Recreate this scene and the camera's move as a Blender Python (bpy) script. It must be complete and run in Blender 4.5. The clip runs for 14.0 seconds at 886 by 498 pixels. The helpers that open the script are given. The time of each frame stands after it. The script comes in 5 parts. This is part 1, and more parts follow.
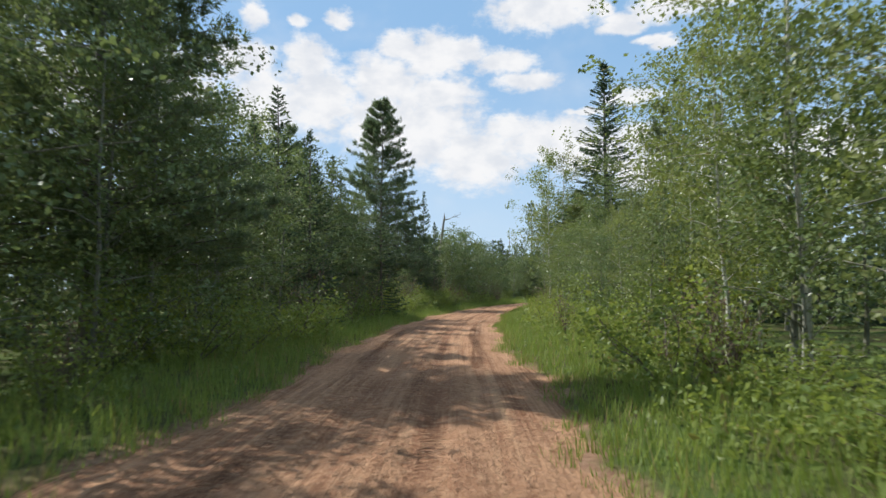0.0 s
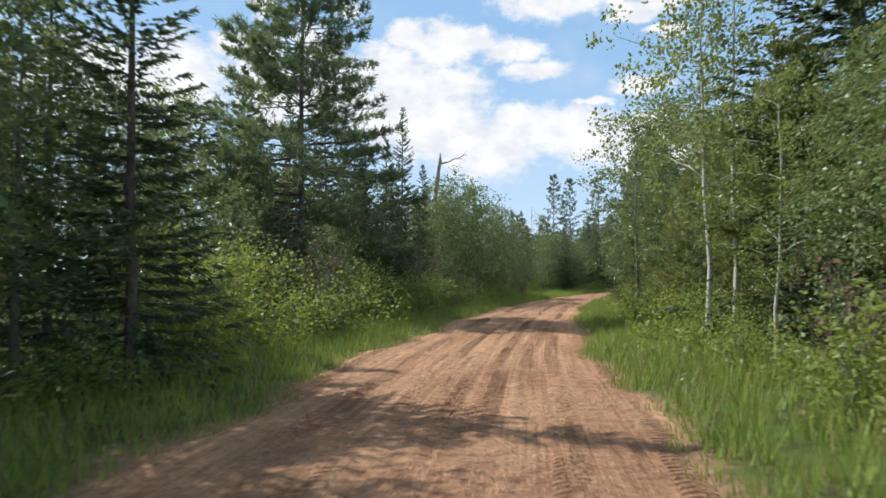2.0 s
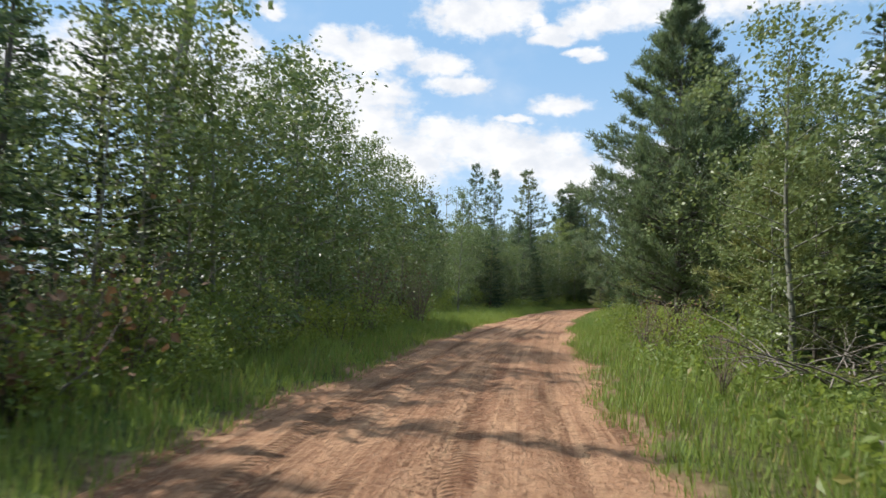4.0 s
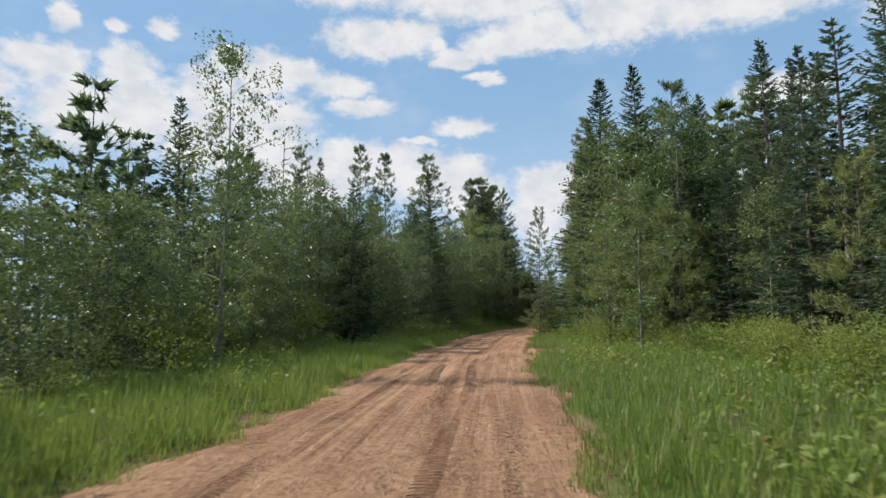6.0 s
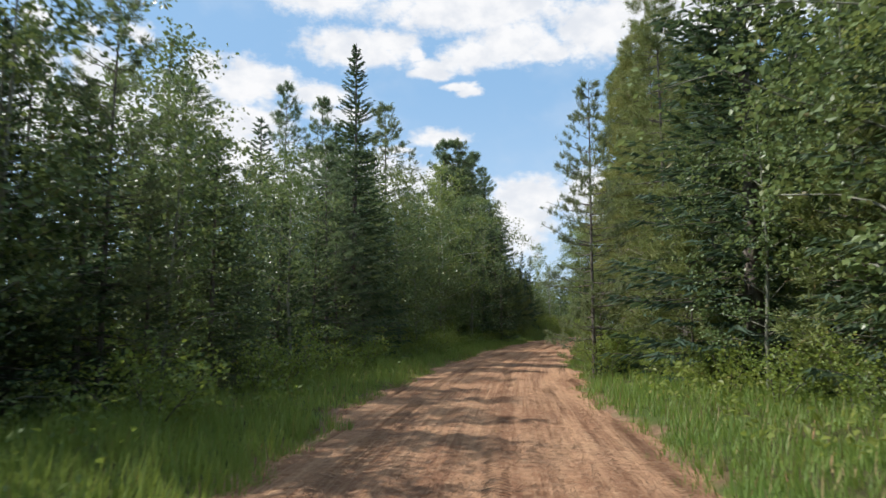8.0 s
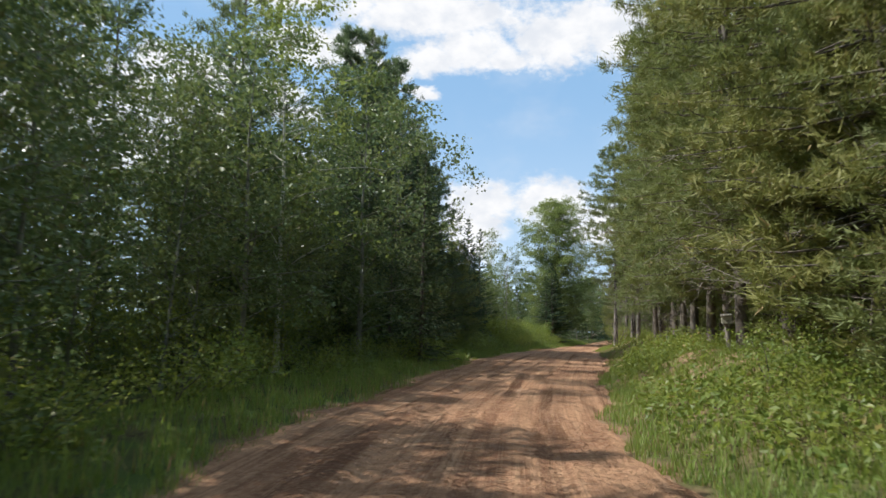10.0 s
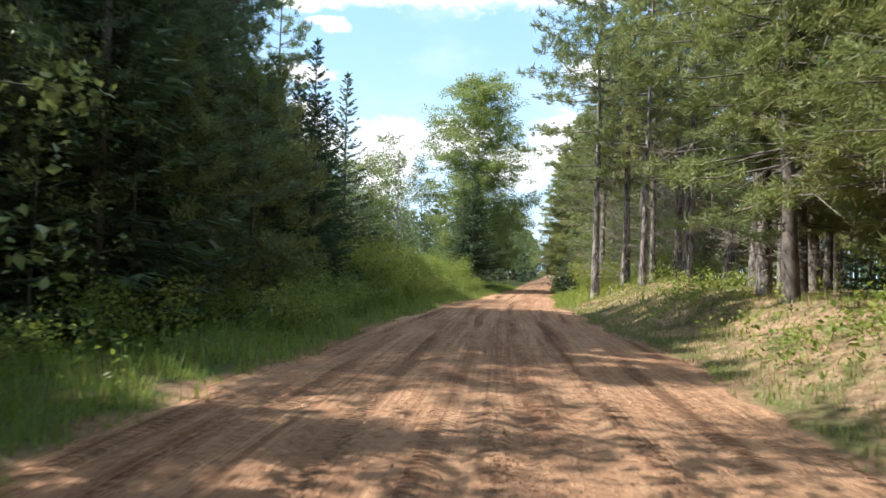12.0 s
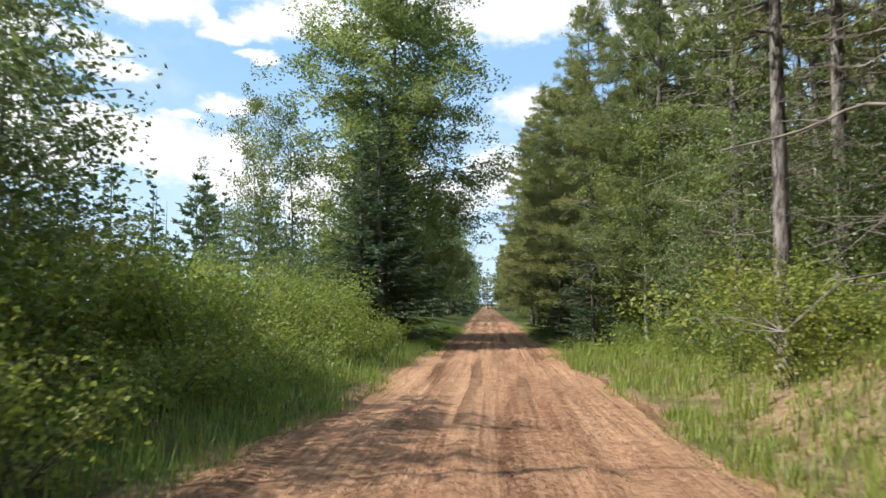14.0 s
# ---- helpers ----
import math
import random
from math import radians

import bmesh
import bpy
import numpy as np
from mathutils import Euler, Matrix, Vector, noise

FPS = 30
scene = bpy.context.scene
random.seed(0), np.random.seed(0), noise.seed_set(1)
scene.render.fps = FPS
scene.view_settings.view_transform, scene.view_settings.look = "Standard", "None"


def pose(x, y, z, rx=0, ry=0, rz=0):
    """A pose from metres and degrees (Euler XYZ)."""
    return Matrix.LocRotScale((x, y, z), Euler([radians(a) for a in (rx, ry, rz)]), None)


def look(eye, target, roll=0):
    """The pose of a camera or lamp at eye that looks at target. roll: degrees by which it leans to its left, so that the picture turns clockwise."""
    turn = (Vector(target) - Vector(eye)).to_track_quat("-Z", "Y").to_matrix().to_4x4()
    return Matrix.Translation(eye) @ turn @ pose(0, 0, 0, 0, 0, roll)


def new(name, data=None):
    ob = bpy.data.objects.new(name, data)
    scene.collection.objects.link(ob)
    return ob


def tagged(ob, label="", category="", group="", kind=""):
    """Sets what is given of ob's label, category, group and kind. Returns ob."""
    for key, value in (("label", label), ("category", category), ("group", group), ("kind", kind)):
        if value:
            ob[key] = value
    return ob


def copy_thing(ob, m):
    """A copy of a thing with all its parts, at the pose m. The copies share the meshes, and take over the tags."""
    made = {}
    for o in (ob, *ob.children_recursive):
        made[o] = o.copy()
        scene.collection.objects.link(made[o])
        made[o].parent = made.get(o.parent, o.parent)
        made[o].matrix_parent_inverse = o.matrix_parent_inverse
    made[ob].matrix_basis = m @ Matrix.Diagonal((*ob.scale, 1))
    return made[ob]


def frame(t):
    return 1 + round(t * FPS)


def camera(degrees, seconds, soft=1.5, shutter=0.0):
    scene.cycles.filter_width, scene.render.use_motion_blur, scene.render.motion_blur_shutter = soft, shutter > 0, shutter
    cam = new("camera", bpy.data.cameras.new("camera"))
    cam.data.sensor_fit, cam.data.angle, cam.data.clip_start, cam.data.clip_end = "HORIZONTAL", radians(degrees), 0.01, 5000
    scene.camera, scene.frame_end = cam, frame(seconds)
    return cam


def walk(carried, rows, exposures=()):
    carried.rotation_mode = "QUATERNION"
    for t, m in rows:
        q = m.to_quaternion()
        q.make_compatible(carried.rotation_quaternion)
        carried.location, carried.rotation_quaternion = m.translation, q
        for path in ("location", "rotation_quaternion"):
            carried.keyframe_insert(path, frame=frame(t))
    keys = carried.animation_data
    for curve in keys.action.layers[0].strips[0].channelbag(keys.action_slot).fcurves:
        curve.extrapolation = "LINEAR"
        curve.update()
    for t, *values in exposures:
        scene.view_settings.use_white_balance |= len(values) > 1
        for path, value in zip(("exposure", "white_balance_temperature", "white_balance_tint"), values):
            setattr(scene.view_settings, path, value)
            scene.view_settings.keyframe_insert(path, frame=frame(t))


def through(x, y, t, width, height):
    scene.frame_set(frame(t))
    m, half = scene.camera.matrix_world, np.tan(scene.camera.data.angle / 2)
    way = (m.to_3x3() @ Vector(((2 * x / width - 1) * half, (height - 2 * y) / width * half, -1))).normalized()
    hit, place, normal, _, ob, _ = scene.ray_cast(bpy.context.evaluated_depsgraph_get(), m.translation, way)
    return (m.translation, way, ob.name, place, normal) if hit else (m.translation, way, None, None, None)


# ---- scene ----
cam = camera(68.0, 14.0, soft=1.5, shutter=0.12)
PATH = [
    (0, (-0.545, -1.761, 1.543), (-0.489, 0.234, 1.671), 0.1),
    (0.5, (-0.039, 5.326, 1.588), (-0.014, 7.324, 1.687), 0.6),
    (1, (0.305, 12.248, 1.562), (0.342, 14.246, 1.659), 1.1),
    (1.5, (0.675, 18.911, 1.574), (0.712, 20.909, 1.667), 0.8),
    (2, (1.119, 25.434, 1.449), (1.149, 27.431, 1.547), 0.1),
    (2.5, (1.652, 31.919, 1.346), (1.738, 33.916, 1.424), 1.2),
    (3, (2.694, 38.7, 1.39), (2.871, 40.688, 1.53), 1.9),
    (3.5, (4.008, 45.412, 1.435), (4.245, 47.391, 1.592), 2.0),
    (4, (5.521, 51.97, 1.507), (5.799, 53.946, 1.641), 1.8),
    (4.2, (6.214, 54.534, 1.509), (6.558, 56.5, 1.627), 1.2),
    (6.3, (14.388, 80.806, 1.456), (14.944, 82.716, 1.664), -0.4),
    (6.5, (15.188, 83.211, 1.452), (15.75, 85.119, 1.661), -0.3),
    (7, (17.229, 89.031, 1.452), (17.823, 90.926, 1.682), -0.4),
    (7.5, (19.302, 94.865, 1.524), (19.901, 96.759, 1.755), -0.5),
    (8, (21.56, 100.904, 1.515), (22.179, 102.792, 1.745), -0.2),
    (8.2, (22.56, 103.359, 1.505), (23.191, 105.242, 1.742), -0.0),
    (10.3, (34.97, 128.204, 1.498), (35.779, 130.018, 1.734), 1.6),
    (10.5, (36.208, 130.536, 1.488), (37.077, 132.325, 1.705), 1.2),
    (11, (39.417, 136.301, 1.441), (40.332, 138.077, 1.552), 1.4),
    (11.5, (42.685, 141.852, 1.418), (43.601, 143.627, 1.527), 1.6),
    (12, (46.063, 147.253, 1.484), (47.077, 148.975, 1.55), 1.7),
    (12.5, (49.606, 152.391, 1.556), (50.692, 154.068, 1.631), 2.1),
    (13, (53.195, 157.277, 1.542), (54.313, 158.93, 1.674), 1.9),
    (13.5, (56.902, 162.235, 1.505), (58.039, 163.871, 1.674), 0.4),
    (14, (60.264, 167.357, 1.537), (61.44, 168.966, 1.703), 0.2),
]
walk(cam, [(t, look(eye, target, roll)) for t, eye, target, roll in PATH],
     [(0, 0.18), (0.5, 0.33), (1, 0.3), (1.5, 0.22), (2, 0.30), (2.5, 0.24), (3, 0.45), (3.5, -0.05), (4, 0.32), (6.5, 0.0), (7.5, 0.12), (8, 0.24), (10.3, 0.3), (11, 0.82), (11.5, 0.95), (12.2, 1.0), (12.7, 0.92), (13, 0.7), (13.5, 0.5), (14, 0.58)])

# ---- world, sun ----
SUN_EL, SUN_AZ = 47.5, -64.0          # degrees; azimuth clockwise from +y
sun_dir = Vector((math.sin(radians(SUN_AZ)) * math.cos(radians(SUN_EL)), math.cos(radians(SUN_AZ)) * math.cos(radians(SUN_EL)), math.sin(radians(SUN_EL))))
sun_data = bpy.data.lights.new("sun", "SUN")
sun_data.energy, sun_data.angle, sun_data.color = 4.6, radians(0.6), (1.0, 0.965, 0.90)
sun = new("sun", sun_data)
sun.matrix_world = look(sun_dir * 300, (0, 0, 0))


def nodes_of(tree):
    """Short makers for nodes and links of one tree."""
    def make(kind, **values):
        n = tree.nodes.new(kind)
        for key, value in values.items():
            if key == "operation":
                n.operation = value
            elif key == "data_type":
                n.data_type = value
            elif key == "attribute_name":
                n.attribute_name = value
            elif key == "sky_type":
                n.sky_type = value
        return n

    def put(target, value):
        if isinstance(value, bpy.types.NodeSocket):
            tree.links.new(value, target)
        elif value is not None:
            target.default_value = value

    def calc(op, a, b=None, c=None, clamp=False):
        n = make("ShaderNodeMath", operation=op)
        n.use_clamp = clamp
        put(n.inputs[0], a), put(n.inputs[1], b), put(n.inputs[2], c)
        return n.outputs[0]

    def vec(op, a, b=None):
        n = make("ShaderNodeVectorMath", operation=op)
        put(n.inputs[0], a), put(n.inputs[1], b)
        return n.outputs["Value"] if op in ("LENGTH", "DOT_PRODUCT", "DISTANCE") else n.outputs[0]

    def noisy(vector, scale, detail=3.0, rough=0.55, colour=False):
        n = make("ShaderNodeTexNoise")
        put(n.inputs["Vector"], vector)
        n.inputs["Scale"].default_value, n.inputs["Detail"].default_value, n.inputs["Roughness"].default_value = scale, detail, rough
        return n.outputs["Color"] if colour else n.outputs["Fac"]

    def mixed(f, a, b, blend="MIX"):
        n = make("ShaderNodeMix", data_type="RGBA")
        n.blend_type = blend
        put(n.inputs[0], f), put(n.inputs[6], a), put(n.inputs[7], b)
        return n.outputs[2]

    def ramp(f, lo, hi, a=0.0, b=1.0):
        n = make("ShaderNodeMapRange")
        n.interpolation_type = "SMOOTHSTEP"
        put(n.inputs[0], f), put(n.inputs[1], lo), put(n.inputs[2], hi), put(n.inputs[3], a), put(n.inputs[4], b)
        return n.outputs[0]

    return make, put, calc, vec, noisy, mixed, ramp


# cumulus banks: azimuth, elevation, half width, half height (degrees)
CLOUDS_LOW = [(7.6, 14.2, 2.2, 1.0), (11.0, 13.0, 4.0, 1.7), (15.2, 11.9, 4.4, 1.9), (18.9, 10.2, 2.6, 2.0), (17.9, 16.1, 2.3, 0.65), (14.0, 15.1, 1.4, 0.3),
              (-13.6, 15.7, 3.0, 2.6), (-9.2, 16.2, 3.0, 2.8), (-3.6, 14.4, 3.6, 2.6), (-21.4, 16.0, 3.4, 3.0), (18.2, 12.9, 1.6, 0.8), (24.8, 9.0, 2.6, 3.0), (26.0, 11.2, 3.2, 1.5),
              (31.8, 11.0, 3.2, 1.9), (40.9, 11.2, 3.0, 1.9), (-0.5, 14.0, 4.6, 3.2), (4.4, 11.6, 4.0, 2.4), (36.0, 9.0, 3.5, 1.6), (-28.0, 15.0, 4.0, 3.0)]
CLOUDS_MID = [(-10.2, 19.2, 2.0, 1.7), (-2.2, 20.8, 1.7, 1.2), (0.8, 20.0, 2.8, 1.7), (3.4, 20.4, 1.7, 0.9), (-3.6, 17.9, 2.9, 2.0), (0.4, 16.9, 4.0, 1.3), (7.0, 19.4, 2.4, 0.9),
              (9.0, 17.9, 2.4, 0.7), (17.2, 21.6, 1.8, 0.6), (20.8, 20.0, 1.0, 0.4), (19.6, 20.5, 1.4, 0.3), (-16.0, 19.0, 2.6, 1.4), (44.0, 17.0, 3.0, 1.2)]
CLOUDS_HIGH = [(-14.8, 22.5, 0.8, 1.0), (-11.1, 22.2, 0.8, 0.5), (-7.4, 22.7, 1.0, 0.7), (10.2, 23.4, 4.0, 1.5), (13.4, 24.0, 2.4, 0.9), (15.6, 23.0, 0.9, 0.5), (17.6, 22.3, 2.2, 0.55),
               (20.8, 22.9, 2.6, 1.1), (24.2, 23.9, 3.4, 1.6), (27.9, 23.2, 1.8, 1.0), (32.0, 24.6, 3.6, 2.2), (42.0, 24.3, 8.5, 1.7), (36.0, 25.6, 5.0, 1.6), (56.0, 22.7, 5.1, 2.4),
               (21.0, 26.6, 9.0, 1.6), (7.0, 27.4, 5.0, 1.4)]


def build_sky():
    w = bpy.data.worlds.new("summer_sky")
    scene.world = w
    w.use_nodes = True
    tree = w.node_tree
    tree.nodes.clear()
    make, put, calc, vec, noisy, mixed, ramp = nodes_of(tree)
    sky = make("ShaderNodeTexSky", sky_type="NISHITA")
    sky.sun_disc, sky.sun_elevation, sky.sun_rotation = False, radians(SUN_EL), radians(SUN_AZ)
    sky.altitude, sky.air_density, sky.dust_density, sky.ozone_density = 200, 1.0, 0.8, 1.0
    geo = make("ShaderNodeTexCoord").outputs["Generated"]
    way = vec("NORMALIZE", geo)
    sep = make("ShaderNodeSeparateXYZ")
    put(sep.inputs[0], way)
    az = calc("MULTIPLY", calc("ARCTAN2", sep.outputs[0], sep.outputs[1]), 57.2958)
    el = calc("MULTIPLY", calc("ARCSINE", sep.outputs[2]), 57.2958)
    com = make("ShaderNodeCombineXYZ")
    put(com.inputs[0], az), put(com.inputs[1], el)
    flat = com.outputs[0]
    stretch = vec("MULTIPLY", flat, (1.0, 1.5, 1.0))
    bend = vec("MULTIPLY", vec("SUBTRACT", noisy(stretch, 0.33, 4.0, 0.6, True), (0.5, 0.5, 0.5)), (2.6, 1.5, 0.0))
    field = vec("ADD", flat, bend)
    best = None
    for a, e, rx, ry in CLOUDS_LOW + CLOUDS_MID + CLOUDS_HIGH:
        d = vec("LENGTH", vec("MULTIPLY", vec("SUBTRACT", field, (a, e, 0)), (0.87 / rx, 0.87 / ry, 0)))
        f = calc("SUBTRACT", 1.0, d)
        best = f if best is None else calc("SMOOTH_MAX", best, f, 0.15)
    # the rest of the sky carries scattered cumulus of the same kind
    away = calc("MAXIMUM", ramp(calc("ABSOLUTE", calc("SUBTRACT", az, 14.0)), 36, 50), ramp(el, 27, 34))
    loose = calc("MULTIPLY", calc("SUBTRACT", noisy(vec("MULTIPLY", way, (1, 1, 1.6)), 3.2, 5.0, 0.55), 0.53), 5.0)
    best = calc("MAXIMUM", best, calc("SUBTRACT", loose, calc("MULTIPLY", calc("SUBTRACT", 1.0, away), 8.0)))
    puffs = noisy(stretch, 0.75, 6.0, 0.62)
    dense = calc("ADD", best, calc("MULTIPLY", calc("SUBTRACT", puffs, 0.5), 1.25))
    cover = calc("MULTIPLY", ramp(dense, -0.34, 0.42), 0.98)
    veil = calc("MULTIPLY", ramp(noisy(stretch, 0.12, 4.0), 0.45, 0.8), 0.22)
    cover = calc("MAXIMUM", cover, veil)
    grey = ramp(noisy(vec("ADD", stretch, (0, 0.9, 3.0)), 0.35, 4.0), 0.35, 0.7)
    tone = mixed(calc("MULTIPLY", grey, 0.7), (8.3, 8.3, 8.4, 1), (6.0, 6.4, 7.1, 1))
    low = ramp(el, 22, 3)
    blue = mixed(0.7, sky.outputs[0], (3.0, 5.3, 8.2, 1))
    bg = make("ShaderNodeBackground")
    put(bg.inputs[0], mixed(cover, mixed(calc("MULTIPLY", low, 0.45), blue, (6.4, 7.6, 8.8, 1)), tone))
    bg.inputs[1].default_value = 0.1
    out = make("ShaderNodeOutputWorld")
    put(out.inputs[0], bg.outputs[0])


build_sky()

# ---- materials ----


def material(name):
    m = bpy.data.materials.new(name)
    m.use_nodes = True
    m.node_tree.nodes.clear()
    return m, m.node_tree, nodes_of(m.node_tree)


def finish(kit, colour, rough, bump=None, strength=0.3, distance=0.02, spec=0.3):
    make, put = kit[0], kit[1]
    b = make("ShaderNodeBsdfPrincipled")
    put(b.inputs["Base Color"], colour), put(b.inputs["Roughness"], rough)
    b.inputs["Specular IOR Level"].default_value = spec
    if bump is not None:
        n = make("ShaderNodeBump")
        n.inputs["Strength"].default_value, n.inputs["Distance"].default_value = strength, distance
        put(n.inputs["Height"], bump)
        put(b.inputs["Normal"], n.outputs[0])
    out = make("ShaderNodeOutputMaterial")
    put(out.inputs[0], b.outputs[0])
    return b


def foliage(name, dark, light, through, share=0.35, rough=0.55):
    """Leaf or needle: two hues mixed leaf by leaf and tree by tree, some light passes through."""
    m, tree, kit = material(name)
    make, put, calc, vec, noisy, mixed, ramp = kit
    isle = make("ShaderNodeNewGeometry").outputs["Random Per Island"]
    tree_random = make("ShaderNodeObjectInfo").outputs["Random"]
    f = calc("ADD", calc("MULTIPLY", isle, 0.65), calc("MULTIPLY", tree_random, 0.35))
    col = mixed(f, (*dark, 1), (*light, 1))
    patch = noisy(make("ShaderNodeTexCoord").outputs["Object"], 0.9, 2.0)
    col = mixed(calc("MULTIPLY", ramp(patch, 0.45, 0.75), 0.35), col, (light[0] * 1.25, light[1] * 1.1, light[2], 1))
    hue = calc("FRACT", calc("MULTIPLY", tree_random, 7.31))                          # some plants run to olive, some to blue-green
    col = mixed(calc("MULTIPLY", ramp(hue, 0.55, 1.0), 0.5), col, (light[0] * 1.2, light[1] * 0.96, light[2] * 0.8, 1))
    col = mixed(calc("MULTIPLY", ramp(hue, 0.40, 0.0), 0.4), col, (dark[0] * 0.85, dark[1] * 1.0, dark[2] * 1.45, 1))
    col = mixed(calc("MULTIPLY", ramp(isle, 0.965, 0.985), 0.7), col, (light[0] * 1.1, light[1] * 0.6, light[2] * 0.8, 1))
    b = make("ShaderNodeBsdfPrincipled")
    put(b.inputs["Base Color"], col)
    b.inputs["Roughness"].default_value, b.inputs["Specular IOR Level"].default_value = rough, 0.35
    t = make("ShaderNodeBsdfTranslucent")
    put(t.inputs[0], mixed(0.6, col, (*through, 1)))
    mix = make("ShaderNodeMixShader")
    mix.inputs[0].default_value = share
    put(mix.inputs[1], b.outputs[0]), put(mix.inputs[2], t.outputs[0])
    out = make("ShaderNodeOutputMaterial")
    put(out.inputs[0], mix.outputs[0])
    return m


def bark(name, base, other, scale, stretch, marks=None, rough=0.85):
    m, tree, kit = material(name)
    make, put, calc, vec, noisy, mixed, ramp = kit
    pos = vec("MULTIPLY", make("ShaderNodeTexCoord").outputs["Object"], (1, 1, stretch))
    plates = noisy(pos, scale, 5.0, 0.65)
    col = mixed(ramp(plates, 0.38, 0.62), (*base, 1), (*other, 1))
    if marks:
        lines = noisy(vec("MULTIPLY", make("ShaderNodeTexCoord").outputs["Object"], (3, 3, 9)), 1.6, 3.0)
        col = mixed(ramp(lines, 0.6, 0.68), col, (*marks, 1))
    moss = noisy(make("ShaderNodeTexCoord").outputs["Object"], 0.6, 2.0)
    col = mixed(calc("MULTIPLY", ramp(moss, 0.55, 0.8), 0.4), col, (0.10, 0.11, 0.07, 1))
    finish(kit, col, rough, plates, 0.8, 0.03)
    return m


M_ASPEN = foliage("aspen_leaf", (0.080, 0.130, 0.042), (0.198, 0.258, 0.098), (0.28, 0.35, 0.11), 0.31, 0.36)
M_BIRCH = foliage("birch_leaf", (0.110, 0.155, 0.042), (0.235, 0.285, 0.092), (0.34, 0.42, 0.10), 0.40, 0.45)
M_SHRUB = foliage("shrub_leaf", (0.095, 0.150, 0.034), (0.265, 0.325, 0.078), (0.40, 0.48, 0.08), 0.42, 0.45)
M_POPLAR = foliage("poplar_leaf", (0.130, 0.175, 0.055), (0.275, 0.330, 0.120), (0.40, 0.48, 0.14), 0.46, 0.4)
M_PINE = foliage("pine_needles", (0.094, 0.130, 0.076), (0.180, 0.226, 0.125), (0.24, 0.33, 0.12), 0.40, 0.6)
M_REDPINE = foliage("red_pine_needles", (0.130, 0.170, 0.062), (0.280, 0.310, 0.115), (0.32, 0.37, 0.10), 0.32, 0.6)
M_EDGE = foliage("edge_pine_needles", (0.115, 0.150, 0.068), (0.235, 0.270, 0.120), (0.29, 0.36, 0.11), 0.38, 0.6)
M_SPRUCE = foliage("spruce_needles", (0.045, 0.078, 0.043), (0.102, 0.147, 0.074), (0.15, 0.22, 0.08), 0.30, 0.65)
M_GRASS = foliage("grass_blades", (0.120, 0.205, 0.032), (0.280, 0.350, 0.088), (0.37, 0.46, 0.09), 0.36, 0.5)
M_STRAW = foliage("dry_grass", (0.26, 0.20, 0.09), (0.42, 0.34, 0.17), (0.4, 0.32, 0.12), 0.25, 0.7)
M_RUST = foliage("dead_leaves", (0.13, 0.080, 0.045), (0.23, 0.145, 0.085), (0.2, 0.13, 0.06), 0.2, 0.7)
M_BARK_PALE = bark("aspen_bark", (0.42, 0.41, 0.34), (0.58, 0.57, 0.50), 3.0, 0.5, (0.06, 0.055, 0.05))
M_BARK_ASPEN = bark("grey_green_bark", (0.15, 0.152, 0.118), (0.285, 0.282, 0.228), 3.0, 0.5, (0.05, 0.048, 0.042))
M_BARK_RED = bark("pine_bark", (0.105, 0.080, 0.066), (0.265, 0.205, 0.165), 5.0, 0.3)
M_BARK_GREY = bark("spruce_bark", (0.09, 0.075, 0.065), (0.19, 0.165, 0.140), 6.0, 0.5)
M_BARK_STAND = bark("red_pine_bark", (0.062, 0.052, 0.046), (0.300, 0.265, 0.235), 9.0, 0.28)
M_TWIG = bark("dead_twigs", (0.125, 0.105, 0.088), (0.28, 0.245, 0.21), 5.0, 0.2)
M_DEAD = bark("weathered_wood", (0.20, 0.175, 0.15), (0.40, 0.37, 0.33), 5.0, 0.2)


